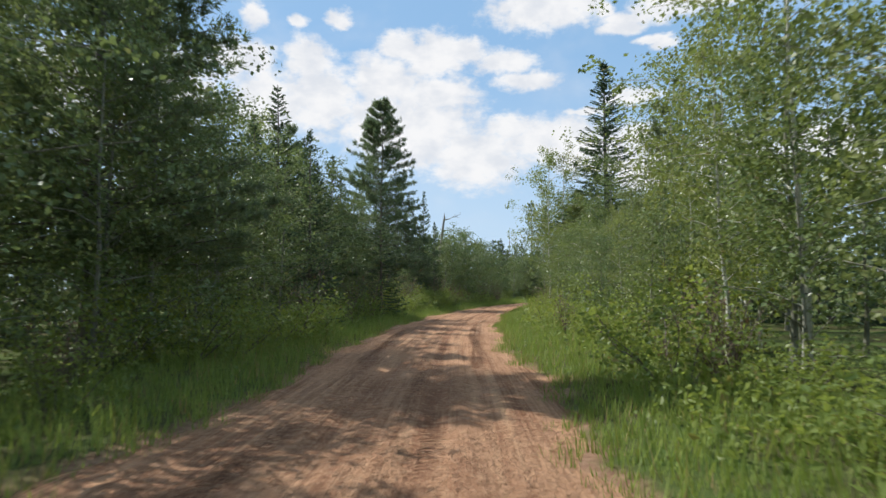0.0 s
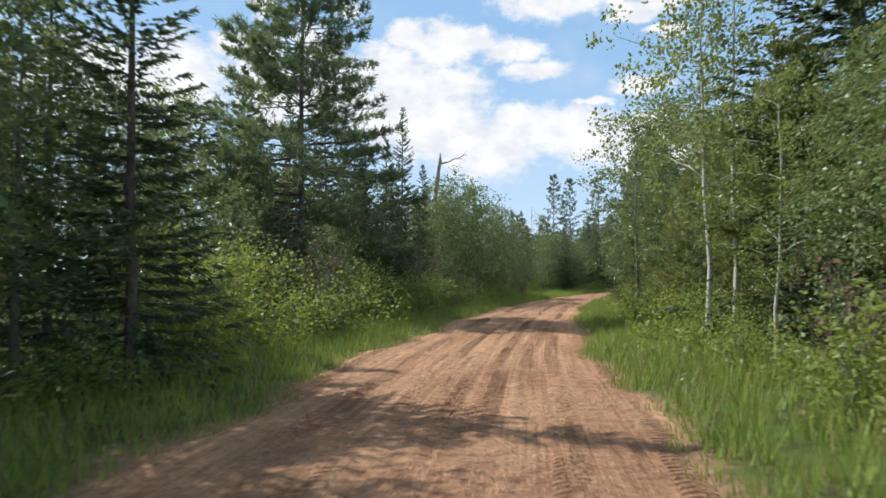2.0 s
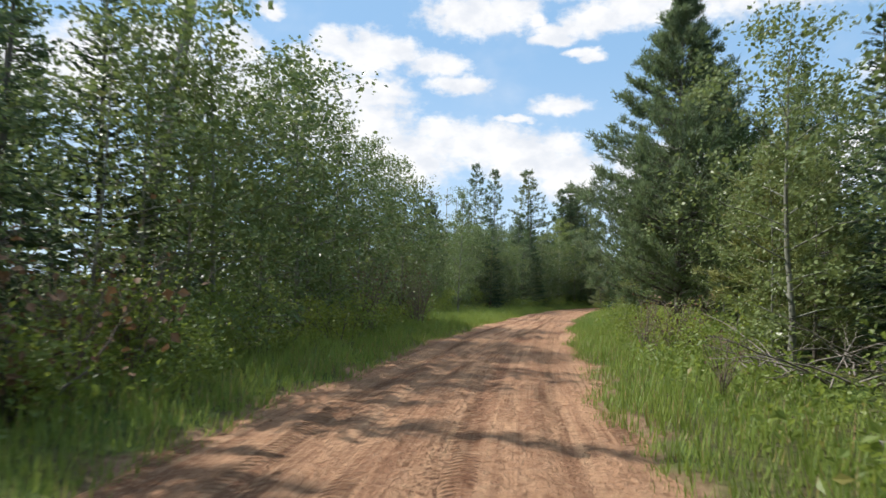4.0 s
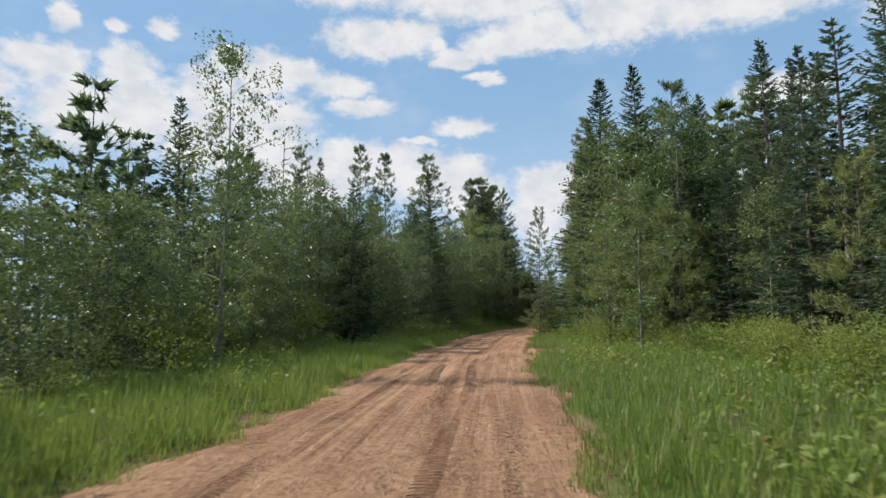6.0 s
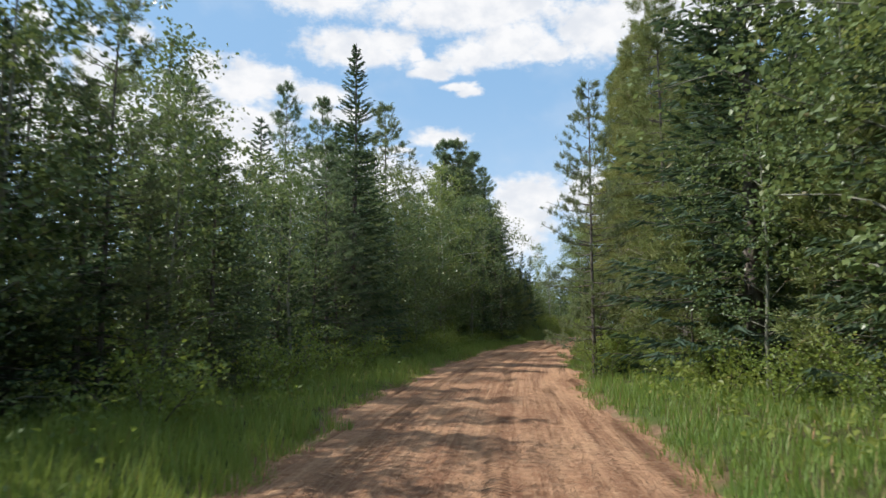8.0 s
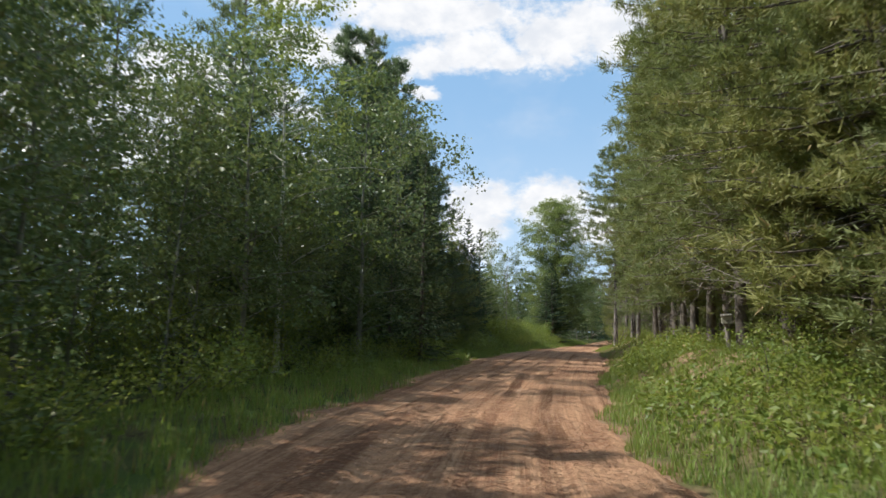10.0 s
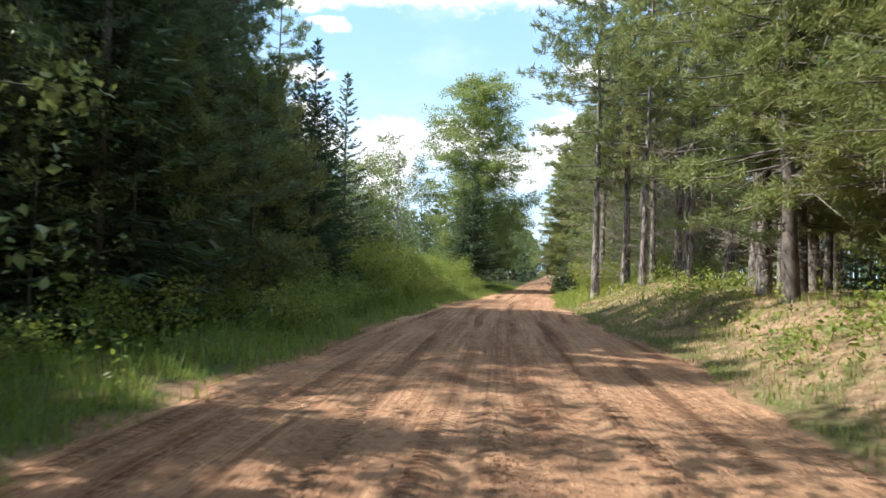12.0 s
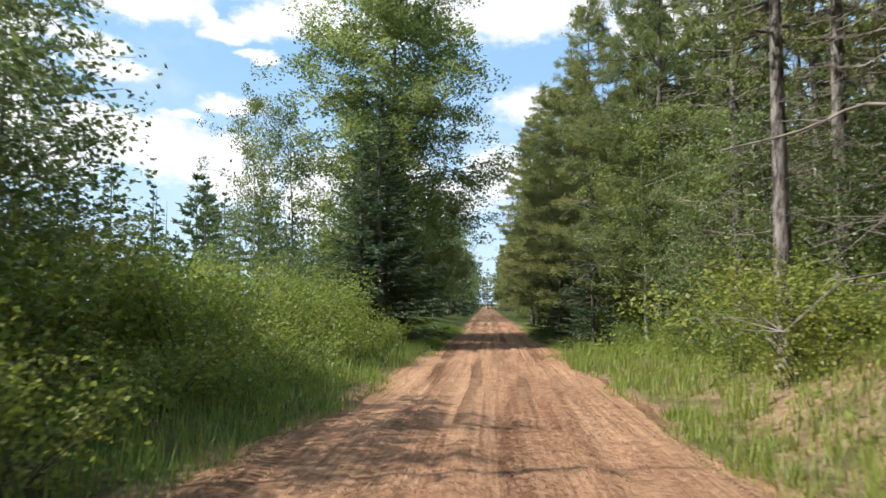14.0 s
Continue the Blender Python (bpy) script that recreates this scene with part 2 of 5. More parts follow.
def build_road_material():
    m, tree, kit = material("red_clay_sand")
    make, put, calc, vec, noisy, mixed, ramp = kit
    uv = make("ShaderNodeAttribute", attribute_name="plan").outputs["Vector"]      # across, along, offset from edge
    sep = make("ShaderNodeSeparateXYZ")
    put(sep.inputs[0], uv)
    across, along = sep.outputs[0], sep.outputs[1]
    pos = make("ShaderNodeTexCoord").outputs["Object"]
    broad = noisy(pos, 0.35, 4.0)
    lanes = noisy(vec("MULTIPLY", uv, (1.7, 0.16, 0.0)), 1.0, 4.0, 0.6)             # long streaks left by wheels
    grit = noisy(pos, 22.0, 6.0, 0.7)
    mid = noisy(pos, 3.2, 5.0, 0.65)
    streak = noisy(vec("MULTIPLY", uv, (3.4, 0.06, 0.0)), 1.0, 4.0, 0.65)
    col = mixed(ramp(lanes, 0.34, 0.64), (0.235, 0.122, 0.078, 1), (0.42, 0.255, 0.168, 1))
    col = mixed(calc("MULTIPLY", ramp(streak, 0.50, 0.66), 0.7), col, (0.20, 0.103, 0.066, 1))
    ripple = noisy(vec("MULTIPLY", uv, (0.7, 3.2, 0.0)), 1.0, 3.0, 0.6)            # washboard across the way
    col = mixed(calc("MULTIPLY", ramp(ripple, 0.52, 0.70), 0.30), col, (0.50, 0.325, 0.225, 1))
    col = mixed(calc("MULTIPLY", ramp(broad, 0.40, 0.68), 0.5), col, (0.46, 0.29, 0.195, 1))
    col = mixed(calc("MULTIPLY", ramp(mid, 0.5, 0.72), 0.55), col, (0.22, 0.115, 0.073, 1))
    col = mixed(calc("MULTIPLY", ramp(grit, 0.45, 0.70), 0.55), col, (0.52, 0.36, 0.26, 1))
    col = mixed(calc("MULTIPLY", ramp(noisy(pos, 45.0, 2.0), 0.62, 0.72), 0.6), col, (0.20, 0.11, 0.075, 1))
    # chevron tread prints inside a few wheel lanes
    swerve = calc("ADD", across, calc("MULTIPLY", calc("SUBTRACT", noisy(vec("MULTIPLY", uv, (0, 0.06, 0)), 1.0, 1.0), 0.5), 1.4))
    lane = calc("ABSOLUTE", calc("SUBTRACT", calc("FRACT", calc("MULTIPLY", swerve, 1.15)), 0.5))
    rib = calc("SINE", calc("MULTIPLY", calc("ADD", along, calc("MULTIPLY", lane, 0.35)), 58.0))
    inside = calc("MULTIPLY", ramp(lane, 0.16, 0.12), ramp(noisy(vec("MULTIPLY", uv, (1.1, 0.16, 0)), 1.0, 3.0), 0.46, 0.60))
    worn = ramp(noisy(vec("MULTIPLY", uv, (1.0, 1.6, 0)), 7.0, 4.0, 0.7), 0.34, 0.54)
    inside = calc("MULTIPLY", inside, worn)
    prints = calc("MULTIPLY", calc("MULTIPLY", rib, inside), 0.5)
    col = mixed(calc("MULTIPLY", inside, calc("MULTIPLY", calc("ADD", rib, 0.4), 0.50)), col, (0.22, 0.11, 0.07, 1))
    # rough bands of clods thrown up beside the lanes, shade between them painted as dark specks
    drift = calc("ADD", across, calc("MULTIPLY", calc("SUBTRACT", noisy(vec("MULTIPLY", uv, (0, 0.045, 0)), 1.0, 1.0), 0.5), 0.9))
    band = calc("ABSOLUTE", calc("SUBTRACT", calc("FRACT", calc("ADD", calc("MULTIPLY", drift, 0.78), 0.42)), 0.5))
    rough_band = calc("MULTIPLY", ramp(band, 0.15, 0.03), ramp(noisy(vec("MULTIPLY", uv, (0.9, 0.13, 0)), 1.0, 4.0, 0.65), 0.42, 0.58))
    crumbs = noisy(vec("MULTIPLY", uv, (1.0, 0.75, 0)), 16.0, 3.0, 0.7)
    speck = calc("MULTIPLY", rough_band, ramp(crumbs, 0.50, 0.57))
    col = mixed(calc("MULTIPLY", speck, 0.8), col, (0.125, 0.062, 0.042, 1))
    # thin scored lines along the way, left by tyre lugs and grading
    for fine_lines, strength in ((9.0, 0.34), (21.0, 0.28)):
        score = noisy(vec("ADD", vec("MULTIPLY", uv, (fine_lines, 0.16, 0.0)), (fine_lines, 0, 0)), 1.0, 2.0, 0.5)
        broken = ramp(noisy(vec("MULTIPLY", uv, (0.8, 0.35, 0)), 1.0, 3.0, 0.6), 0.38, 0.56)
        col = mixed(calc("MULTIPLY", calc("MULTIPLY", ramp(score, 0.54, 0.62), broken), strength), col, (0.150, 0.073, 0.047, 1))
        col = mixed(calc("MULTIPLY", calc("MULTIPLY", ramp(score, 0.44, 0.36), broken), strength * 0.7), col, (0.56, 0.385, 0.265, 1))
    # furrows cut by wheels while the clay was wet, drawn as darker colour only
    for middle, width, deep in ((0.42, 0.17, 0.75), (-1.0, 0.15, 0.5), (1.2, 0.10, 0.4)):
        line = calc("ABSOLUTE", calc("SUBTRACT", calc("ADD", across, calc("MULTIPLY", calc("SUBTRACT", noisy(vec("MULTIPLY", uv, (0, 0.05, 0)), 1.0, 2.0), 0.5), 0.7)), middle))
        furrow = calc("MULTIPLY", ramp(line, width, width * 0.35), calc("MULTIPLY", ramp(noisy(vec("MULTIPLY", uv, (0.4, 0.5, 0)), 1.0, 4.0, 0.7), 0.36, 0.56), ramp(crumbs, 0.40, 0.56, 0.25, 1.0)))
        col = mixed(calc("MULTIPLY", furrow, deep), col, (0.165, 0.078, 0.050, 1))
    lump = noisy(vec("MULTIPLY", pos, (1.0, 1.0, 1.0)), 8.5, 4.0, 0.62)              # fist-sized unevenness; colour below paints its hollows shaded, its crests lit
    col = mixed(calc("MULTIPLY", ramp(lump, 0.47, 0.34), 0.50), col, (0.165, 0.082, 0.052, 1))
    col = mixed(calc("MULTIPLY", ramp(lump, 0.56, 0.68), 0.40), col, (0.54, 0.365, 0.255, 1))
    height = calc("ADD", calc("ADD", calc("ADD", calc("MULTIPLY", mid, 0.9), calc("MULTIPLY", lump, 0.5)), calc("MULTIPLY", calc("SUBTRACT", grit, calc("MULTIPLY", speck, 0.9)), 0.4)), calc("ADD", calc("MULTIPLY", prints, 0.9), calc("ADD", calc("MULTIPLY", lanes, 0.8), calc("MULTIPLY", ripple, 0.7))))
    col = mixed(1.0, col, (1.32, 1.24, 1.09, 1), "MULTIPLY")                         # dry, bleached by the sun
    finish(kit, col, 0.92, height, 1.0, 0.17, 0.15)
    return m


def build_ground_material():
    m, tree, kit = material("forest_floor")
    make, put, calc, vec, noisy, mixed, ramp = kit
    pos = make("ShaderNodeTexCoord").outputs["Object"]
    plan = make("ShaderNodeSeparateXYZ")
    put(plan.inputs[0], make("ShaderNodeAttribute", attribute_name="plan").outputs["Vector"])
    litter = make("ShaderNodeAttribute", attribute_name="litter").outputs["Fac"]
    fine, mid = noisy(pos, 9.0, 6.0, 0.7), noisy(pos, 0.8, 4.0)
    col = mixed(ramp(fine, 0.35, 0.65), (0.055, 0.042, 0.025, 1), (0.115, 0.120, 0.045, 1))
    col = mixed(ramp(mid, 0.35, 0.65), col, (0.075, 0.115, 0.028, 1))
    tan = mixed(ramp(fine, 0.35, 0.7), (0.22, 0.135, 0.080, 1), (0.42, 0.30, 0.19, 1))
    col = mixed(calc("MULTIPLY", litter, ramp(noisy(pos, 1.6, 4.0), 0.3, 0.6)), col, tan)
    edge = ramp(calc("ADD", plan.outputs[2], calc("MULTIPLY", calc("SUBTRACT", mid, 0.5), 1.2)), 0.45, -0.05)
    clay = mixed(ramp(fine, 0.3, 0.7), (0.21, 0.115, 0.072, 1), (0.37, 0.235, 0.155, 1))
    col = mixed(edge, col, clay)
    finish(kit, col, 0.95, fine, 0.9, 0.06, 0.1)
    return m


M_ROAD = build_road_material()
M_GROUND = build_ground_material()

# ---- the plan: the road's middle line, and places by distance along it (s) and across it (u, right positive) ----
SPINE = [(-4.4, -41.6), (-1.44, -1.7), (0.6, 28.24), (6.2, 57.85), (15.37, 86.44), (26.87, 114.23), (36.11, 132.01), (41.34, 140.56), (49.96, 152.87),
         (58.73, 165.03), (64.9, 172.9), (81.0, 191.6), (129.0, 249.0), (193.0, 325.5)]
HALF = [(-40, 2.2), (95, 2.15), (125, 2.3), (143, 2.4), (153, 2.75), (168, 3.3), (182, 2.8), (193, 2.2), (205, 1.9), (230, 1.7), (400, 1.6)]


def spline(points, step=0.5):
    p = [Vector(a) for a in points]
    p = [2 * p[0] - p[1]] + p + [2 * p[-1] - p[-2]]
    out = []
    for a, b, c, d in zip(p, p[1:], p[2:], p[3:]):
        n = max(4, int((c - b).length / step))
        for k in range(n):
            t = k / n
            out.append(0.5 * (2 * b + (c - a) * t + (2 * a - 5 * b + 4 * c - d) * t * t + (3 * b - a - 3 * c + d) * t ** 3))
    out.append(p[-2])
    return np.array([tuple(v) for v in out])


LINE = spline(SPINE)
RUN = np.r_[0, np.cumsum(np.hypot(*np.diff(LINE, axis=0).T))] - 40.0
TAN = np.gradient(LINE, axis=0)
TAN /= np.hypot(*TAN.T)[:, None]


def place(s, u):
    """World x, y of a plan position; the line goes on straight past its ends."""
    k = np.clip(s, RUN[0], RUN[-1])
    x, y = np.interp(k, RUN, LINE[:, 0]), np.interp(k, RUN, LINE[:, 1])
    tx, ty = np.interp(k, RUN, TAN[:, 0]), np.interp(k, RUN, TAN[:, 1])
    over = s - k
    return x + tx * over + ty * u, y + ty * over - tx * u


def plan_of(x, y):
    i = int(np.argmin((LINE[:, 0] - x) ** 2 + (LINE[:, 1] - y) ** 2))
    dx, dy = x - LINE[i, 0], y - LINE[i, 1]
    return RUN[i] + dx * TAN[i, 0] + dy * TAN[i, 1], dx * TAN[i, 1] - dy * TAN[i, 0]


def smooth(a, b, v):
    t = np.clip((v - a) / (b - a), 0, 1)
    return t * t * (3 - 2 * t)


def wave(s, u, k=1.0):
    """Cheap smooth unevenness, about -1 to 1."""
    return (np.sin(0.83 * k * s + 1.7 * np.sin(0.31 * k * u + 0.5)) + np.sin(1.31 * k * u + 0.47 * k * s + 2.1) + np.sin(0.37 * k * s - 0.71 * k * u)) / 3


def half_width(s, side):
    base = np.interp(s, [a for a, b in HALF], [b for a, b in HALF])
    base = base + 1.9 * smooth(105.8, 107.0, s) * smooth(110.0, 109.0, s) * (np.asarray(side) > 0)      # sandy pull-off
    return base + 0.16 * np.sin(0.55 * s + side * 1.3) + 0.10 * np.sin(1.63 * s + side) + 0.06 * np.sin(3.9 * s)


def bank(s, u):
    """How far the cut bank beside the pine stand has risen, 0 to 1."""
    return smooth(135, 150, s) * smooth(207, 188, s) * (u > 0)


def ground_height(s, u):
    side = np.sign(u)
    d = np.abs(u) - half_width(s, side)
    z = -0.10 + 0.13 * smooth(-0.35, 0.35, d) + 0.07 * smooth(0.3, 2.0, d)
    z = z + 0.10 * wave(s, u, 0.9) * smooth(0.3, 2.5, d) + 0.035 * wave(s, u, 3.1) * smooth(0.2, 1.0, d)
    z = z + bank(s, u) * (1.05 * smooth(0.2, 3.6, d) + 0.12 * wave(s, u, 1.9) * smooth(0.5, 2, d))
    z = z + 0.35 * smooth(165, 190, s) * (u < 0) * smooth(0.3, 4.0, d) + 0.5 * smooth(6, 30, d)
    return z


def road_height(s, u):
    side = np.sign(u)
    d = half_width(s, side) - np.abs(u)
    z = 0.03 * smooth(0, 1.5, d) - 0.12 * smooth(0.05, -0.5, d)
    for lane in (-1.25, -0.45, 0.3, 1.15):
        off = u - lane - 0.25 * np.sin(0.09 * s + lane * 2)
        z = z - 0.024 * np.exp(-(off / 0.17) ** 2) + 0.012 * np.exp(-((np.abs(off) - 0.33) / 0.12) ** 2)
    return z + 0.007 * wave(s, u * 2.2, 2.6) + 0.008 * wave(s * 1.7, u * 3.1, 5.3) + 0.016 * wave(s, u, 0.8)


def sheet(name, ss, us, height, mat, follow_edge=False):
    """A grid over the plan; each vertex keeps its plan place as an attribute."""
    S, U = np.meshgrid(ss, us, indexing="ij")
    if follow_edge:
        U = U * np.where(U < 0, half_width(S, -1.0), half_width(S, 1.0))
    wide = np.clip(U.ravel(), -150, 150)
    X, Y = place(S.ravel(), wide)
    X, Y = X + 0.93 * (U.ravel() - wide), Y - 0.37 * (U.ravel() - wide)       # far out the sheet goes on straight
    Z = height(S.ravel(), U.ravel())
    n, k = S.shape
    idx = np.arange(n * k).reshape(n, k)
    quads = np.stack([idx[:-1, :-1], idx[:-1, 1:], idx[1:, 1:], idx[1:, :-1]], -1).reshape(-1, 4)[:, ::-1]
    me = bpy.data.meshes.new(name)
    me.from_pydata(np.c_[X, Y, Z].tolist(), [], quads.tolist())
    d = np.abs(U.ravel()) - half_width(S.ravel(), np.sign(U.ravel()))
    at = me.attributes.new("plan", "FLOAT_VECTOR", "POINT")
    at.data.foreach_set("vector", np.c_[U.ravel(), S.ravel(), d].astype(np.float32).ravel())
    lit = me.attributes.new("litter", "FLOAT", "POINT")
    b = bank(S.ravel(), U.ravel()) * smooth(0.1, 0.8, d) * smooth(18, 6, d)
    pull = smooth(101, 103.5, S.ravel()) * smooth(109.5, 107, S.ravel()) * (U.ravel() > 0) * smooth(3.6, 2.0, d)
    lit.data.foreach_set("value", np.maximum(b, pull).astype(np.float32))
    me.polygons.foreach_set("use_smooth", [True] * len(me.polygons))
    me.materials.append(mat)
    return new(name, me)


ground = sheet("ground", np.r_[-3000, -1200, -600, -300, -150, -80, np.arange(-50, 240, 0.8), np.arange(240, 420, 4), 500, 700, 1000, 1800, 3200],
               np.r_[-2600, -1200, -500, -230, -150, -90, -60, -42, -30, -22, np.arange(-17, -8, 1.0), np.arange(-8, 8.01, 0.4), np.arange(9, 18, 1.0), 22, 30, 42, 60, 90, 150, 230, 500, 1200, 2600],
               ground_height, M_GROUND)
tagged(ground, "uneven forest floor with grass, leaf litter and bare clay", "ground", kind="structure")
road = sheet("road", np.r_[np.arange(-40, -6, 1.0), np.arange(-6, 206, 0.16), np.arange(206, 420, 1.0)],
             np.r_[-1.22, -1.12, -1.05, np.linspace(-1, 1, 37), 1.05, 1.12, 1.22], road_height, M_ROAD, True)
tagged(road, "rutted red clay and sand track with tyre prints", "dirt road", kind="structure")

# ---- plants ----


class Bunch:
    """Collects vertices and faces of one mesh."""

    def __init__(self):
        self.v, self.f, self.n = [], [], 0

    def add(self, verts, faces):
        self.v.append(np.asarray(verts, float))
        self.f.append(np.asarray(faces, int) + self.n)
        self.n += len(verts)

    def tube(self, pts, radii, sides=6):
        pts = np.asarray(pts, float)
        old = np.concatenate(self.v) if self.v else None
        ring = []
        d = np.gradient(pts, axis=0)
        for p, t, r in zip(pts, d, radii):
            t = t / (np.linalg.norm(t) + 1e-9)
            a = np.cross(t, (0.31, 0.95, 0.05) if abs(t[2]) > 0.7 else (0, 0, 1))
            a /= np.linalg.norm(a)
            b = np.cross(t, a)
            w = np.arange(sides) * 2 * np.pi / sides
            ring.append(p + r * (np.cos(w)[:, None] * a + np.sin(w)[:, None] * b))
        n = len(pts)
        i = np.arange(sides)
        j = (i + 1) % sides
        faces = [np.stack([k * sides + i, k * sides + j, (k + 1) * sides + j, (k + 1) * sides + i], 1) for k in range(n - 1)]
        self.add(np.concatenate(ring), np.concatenate(faces))
        if old is not None:                       # a limb grows out of the wood that is there
            near = int(np.argmin(((old - pts[0]) ** 2).sum(1)))
            self.f.append(np.array([[near, self.n - n * sides, self.n - n * sides + 1]]))

    def mesh(self, name, mat, soft=False):
        me = bpy.data.meshes.new(name)
        faces = [row for f in self.f for row in f.tolist()]
        me.from_pydata(np.concatenate(self.v).tolist(), [], faces)
        if soft:
            me.polygons.foreach_set("use_smooth", [True] * len(me.polygons))
        me.materials.append(mat)
        return me


def unit(v):
    return v / (np.linalg.norm(v, axis=-1, keepdims=True) + 1e-9)


def ball(rng, n, r):
    """Points spread evenly through a ball."""
    return unit(rng.normal(size=(n, 3))) * (r * rng.uniform(0, 1, (n, 1)) ** 0.4)


def leaves(bunch, centre, size, rng, droop=0.3, ratio=0.75):
    """Folded diamond leaves at the centres, turned at random, faces rather upward."""
    n = len(centre)
    up = unit(rng.normal(size=(n, 3)) * 0.75 + (0, 0, 0.8))
    d = unit(np.cross(up, rng.normal(size=(n, 3))))
    d = unit(d - (0, 0, droop))
    side = unit(np.cross(up, d))
    L = (size * rng.uniform(0.6, 1.3, n))[:, None]
    base, tip = centre - d * L * 0.5, centre + d * L * 0.5
    mid = centre - d * L * 0.08 + up * L * 0.10
    v = np.stack([base, mid + side * L * ratio * 0.5, tip, mid - side * L * ratio * 0.5], 1).reshape(-1, 3)
    k = np.arange(n)[:, None] * 4
    bunch.add(v, np.concatenate([k + (0, 1, 2), k + (0, 2, 3)], 0))


def blades(bunch, base, way, length, width, rng):
    """Slim three-cornered needles or sprays from base along way."""
    n = len(base)
    side = unit(np.cross(way, rng.normal(size=(n, 3)))) * np.reshape(width, (-1, 1)) * 0.5
    v = np.stack([base - side, base + side, base + way * np.reshape(length, (-1, 1))], 1).reshape(-1, 3)
    bunch.add(v, np.arange(n)[:, None] * 3 + (0, 1, 2))


def trunk_line(h, rng, lean=0.03, bends=7):
    z = np.linspace(0, h, bends)
    off = np.cumsum(rng.normal(size=(bends, 2)) * lean * h / bends, 0)
    off -= off[0]
    return np.c_[off, z]


def along(line, z):
    return np.array([np.interp(z, line[:, 2], line[:, 0]), np.interp(z, line[:, 2], line[:, 1]), z])


def plant(name, trunk_mesh, crown_mesh, dead_mesh=None):
    thing = new(name)
    thing.empty_display_size = 0.3
    for part_name, me in (("trunk", trunk_mesh), ("crown", crown_mesh), ("dead_wood", dead_mesh)):
        if me is not None:
            ob = new(part_name, me)
            ob.parent = thing
    return thing


def broadleaf(name, h, r, low, n, seed, mat, bark_mat, size=0.13, thick=0.011, limbs=22, lean=0.04, clump=0.30, inner=260, full=0.0):
    """Aspen or birch: slender stem, rising limbs, leaves in loose clumps with gaps."""
    rng = np.random.default_rng(seed)
    wood, green = Bunch(), Bunch()
    line = trunk_line(h * 0.97, rng, lean)
    rad = thick * h * (1 - 0.93 * np.linspace(0, 1, len(line)) ** 0.9)
    rad[0] *= 1.3
    wood.tube(line, rad, 7)
    knots = []
    for k in range(limbs):
        f = low + (0.97 - low) * (k + rng.uniform(0, 0.8)) / limbs
        p = along(line, f * h * 0.97)
        g = (f - low) / (1 - low)
        reach = r * (0.35 + 1.1 * math.sin(math.pi * min(1, 0.18 + 0.78 * g)) ** 0.9 * 0.85) * rng.uniform(0.65, 1.15) * (1 if g < 0.8 else 0.85)
        reach = (1 - full) * reach + full * r * (1 - 0.25 * (1 - g) ** 3) * max(0.12, 1 - g ** 3.2) ** 0.5 * rng.uniform(0.7, 1.1)
        a = k * 2.4 + rng.uniform(-0.5, 0.5)
        rise = rng.uniform(0.35, 0.9)
        way = np.array([math.cos(a), math.sin(a), rise])
        way /= np.linalg.norm(way)
        t = np.linspace(0, 1, 5)[:, None]
        pts = p + way * reach * 1.15 * t + np.array([0, 0, -0.25 * reach]) * t ** 2 + rng.normal(size=(5, 3)) * 0.05 * reach * t
        wood.tube(pts, 0.30 * thick * h * (1 - f * 0.75) * (1 - 0.85 * t[:, 0]) + 0.004, 4)
        knots += [pts[j] for j in (2, 3, 4)][-max(1, int(1 + 2 * reach)):]
        for q in range(2 + int(1.1 * reach)):
            tw = pts[rng.integers(1, 5)] + unit(rng.normal(size=3) * (1, 1, 0.7)) * min(0.9, reach * rng.uniform(0.2, 0.5))
            knots.append(tw)
    for k in range(3):
        knots.append(along(line, h * rng.uniform(0.88, 0.985)) + rng.normal(size=3) * 0.15)
    knots = np.array(knots)
    pick = rng.integers(0, len(knots), n)
    spread = rng.uniform(0.6, 1.25, len(knots))[pick][:, None] * clump
    leaves(green, knots[pick] + ball(rng, n, 1.45) * spread * (1, 1, 0.8), size, rng)
    m = inner
    pick = rng.integers(0, len(knots), m)
    core = np.array([along(line, z) for z in knots[pick][:, 2]])
    leaves(green, core + (knots[pick] - core) * rng.uniform(0.2, 0.85, (m, 1)) + rng.normal(size=(m, 3)) * 0.15, size * 1.6, rng)
    return plant(name, wood.mesh("trunk", bark_mat, True), green.mesh("crown", mat))


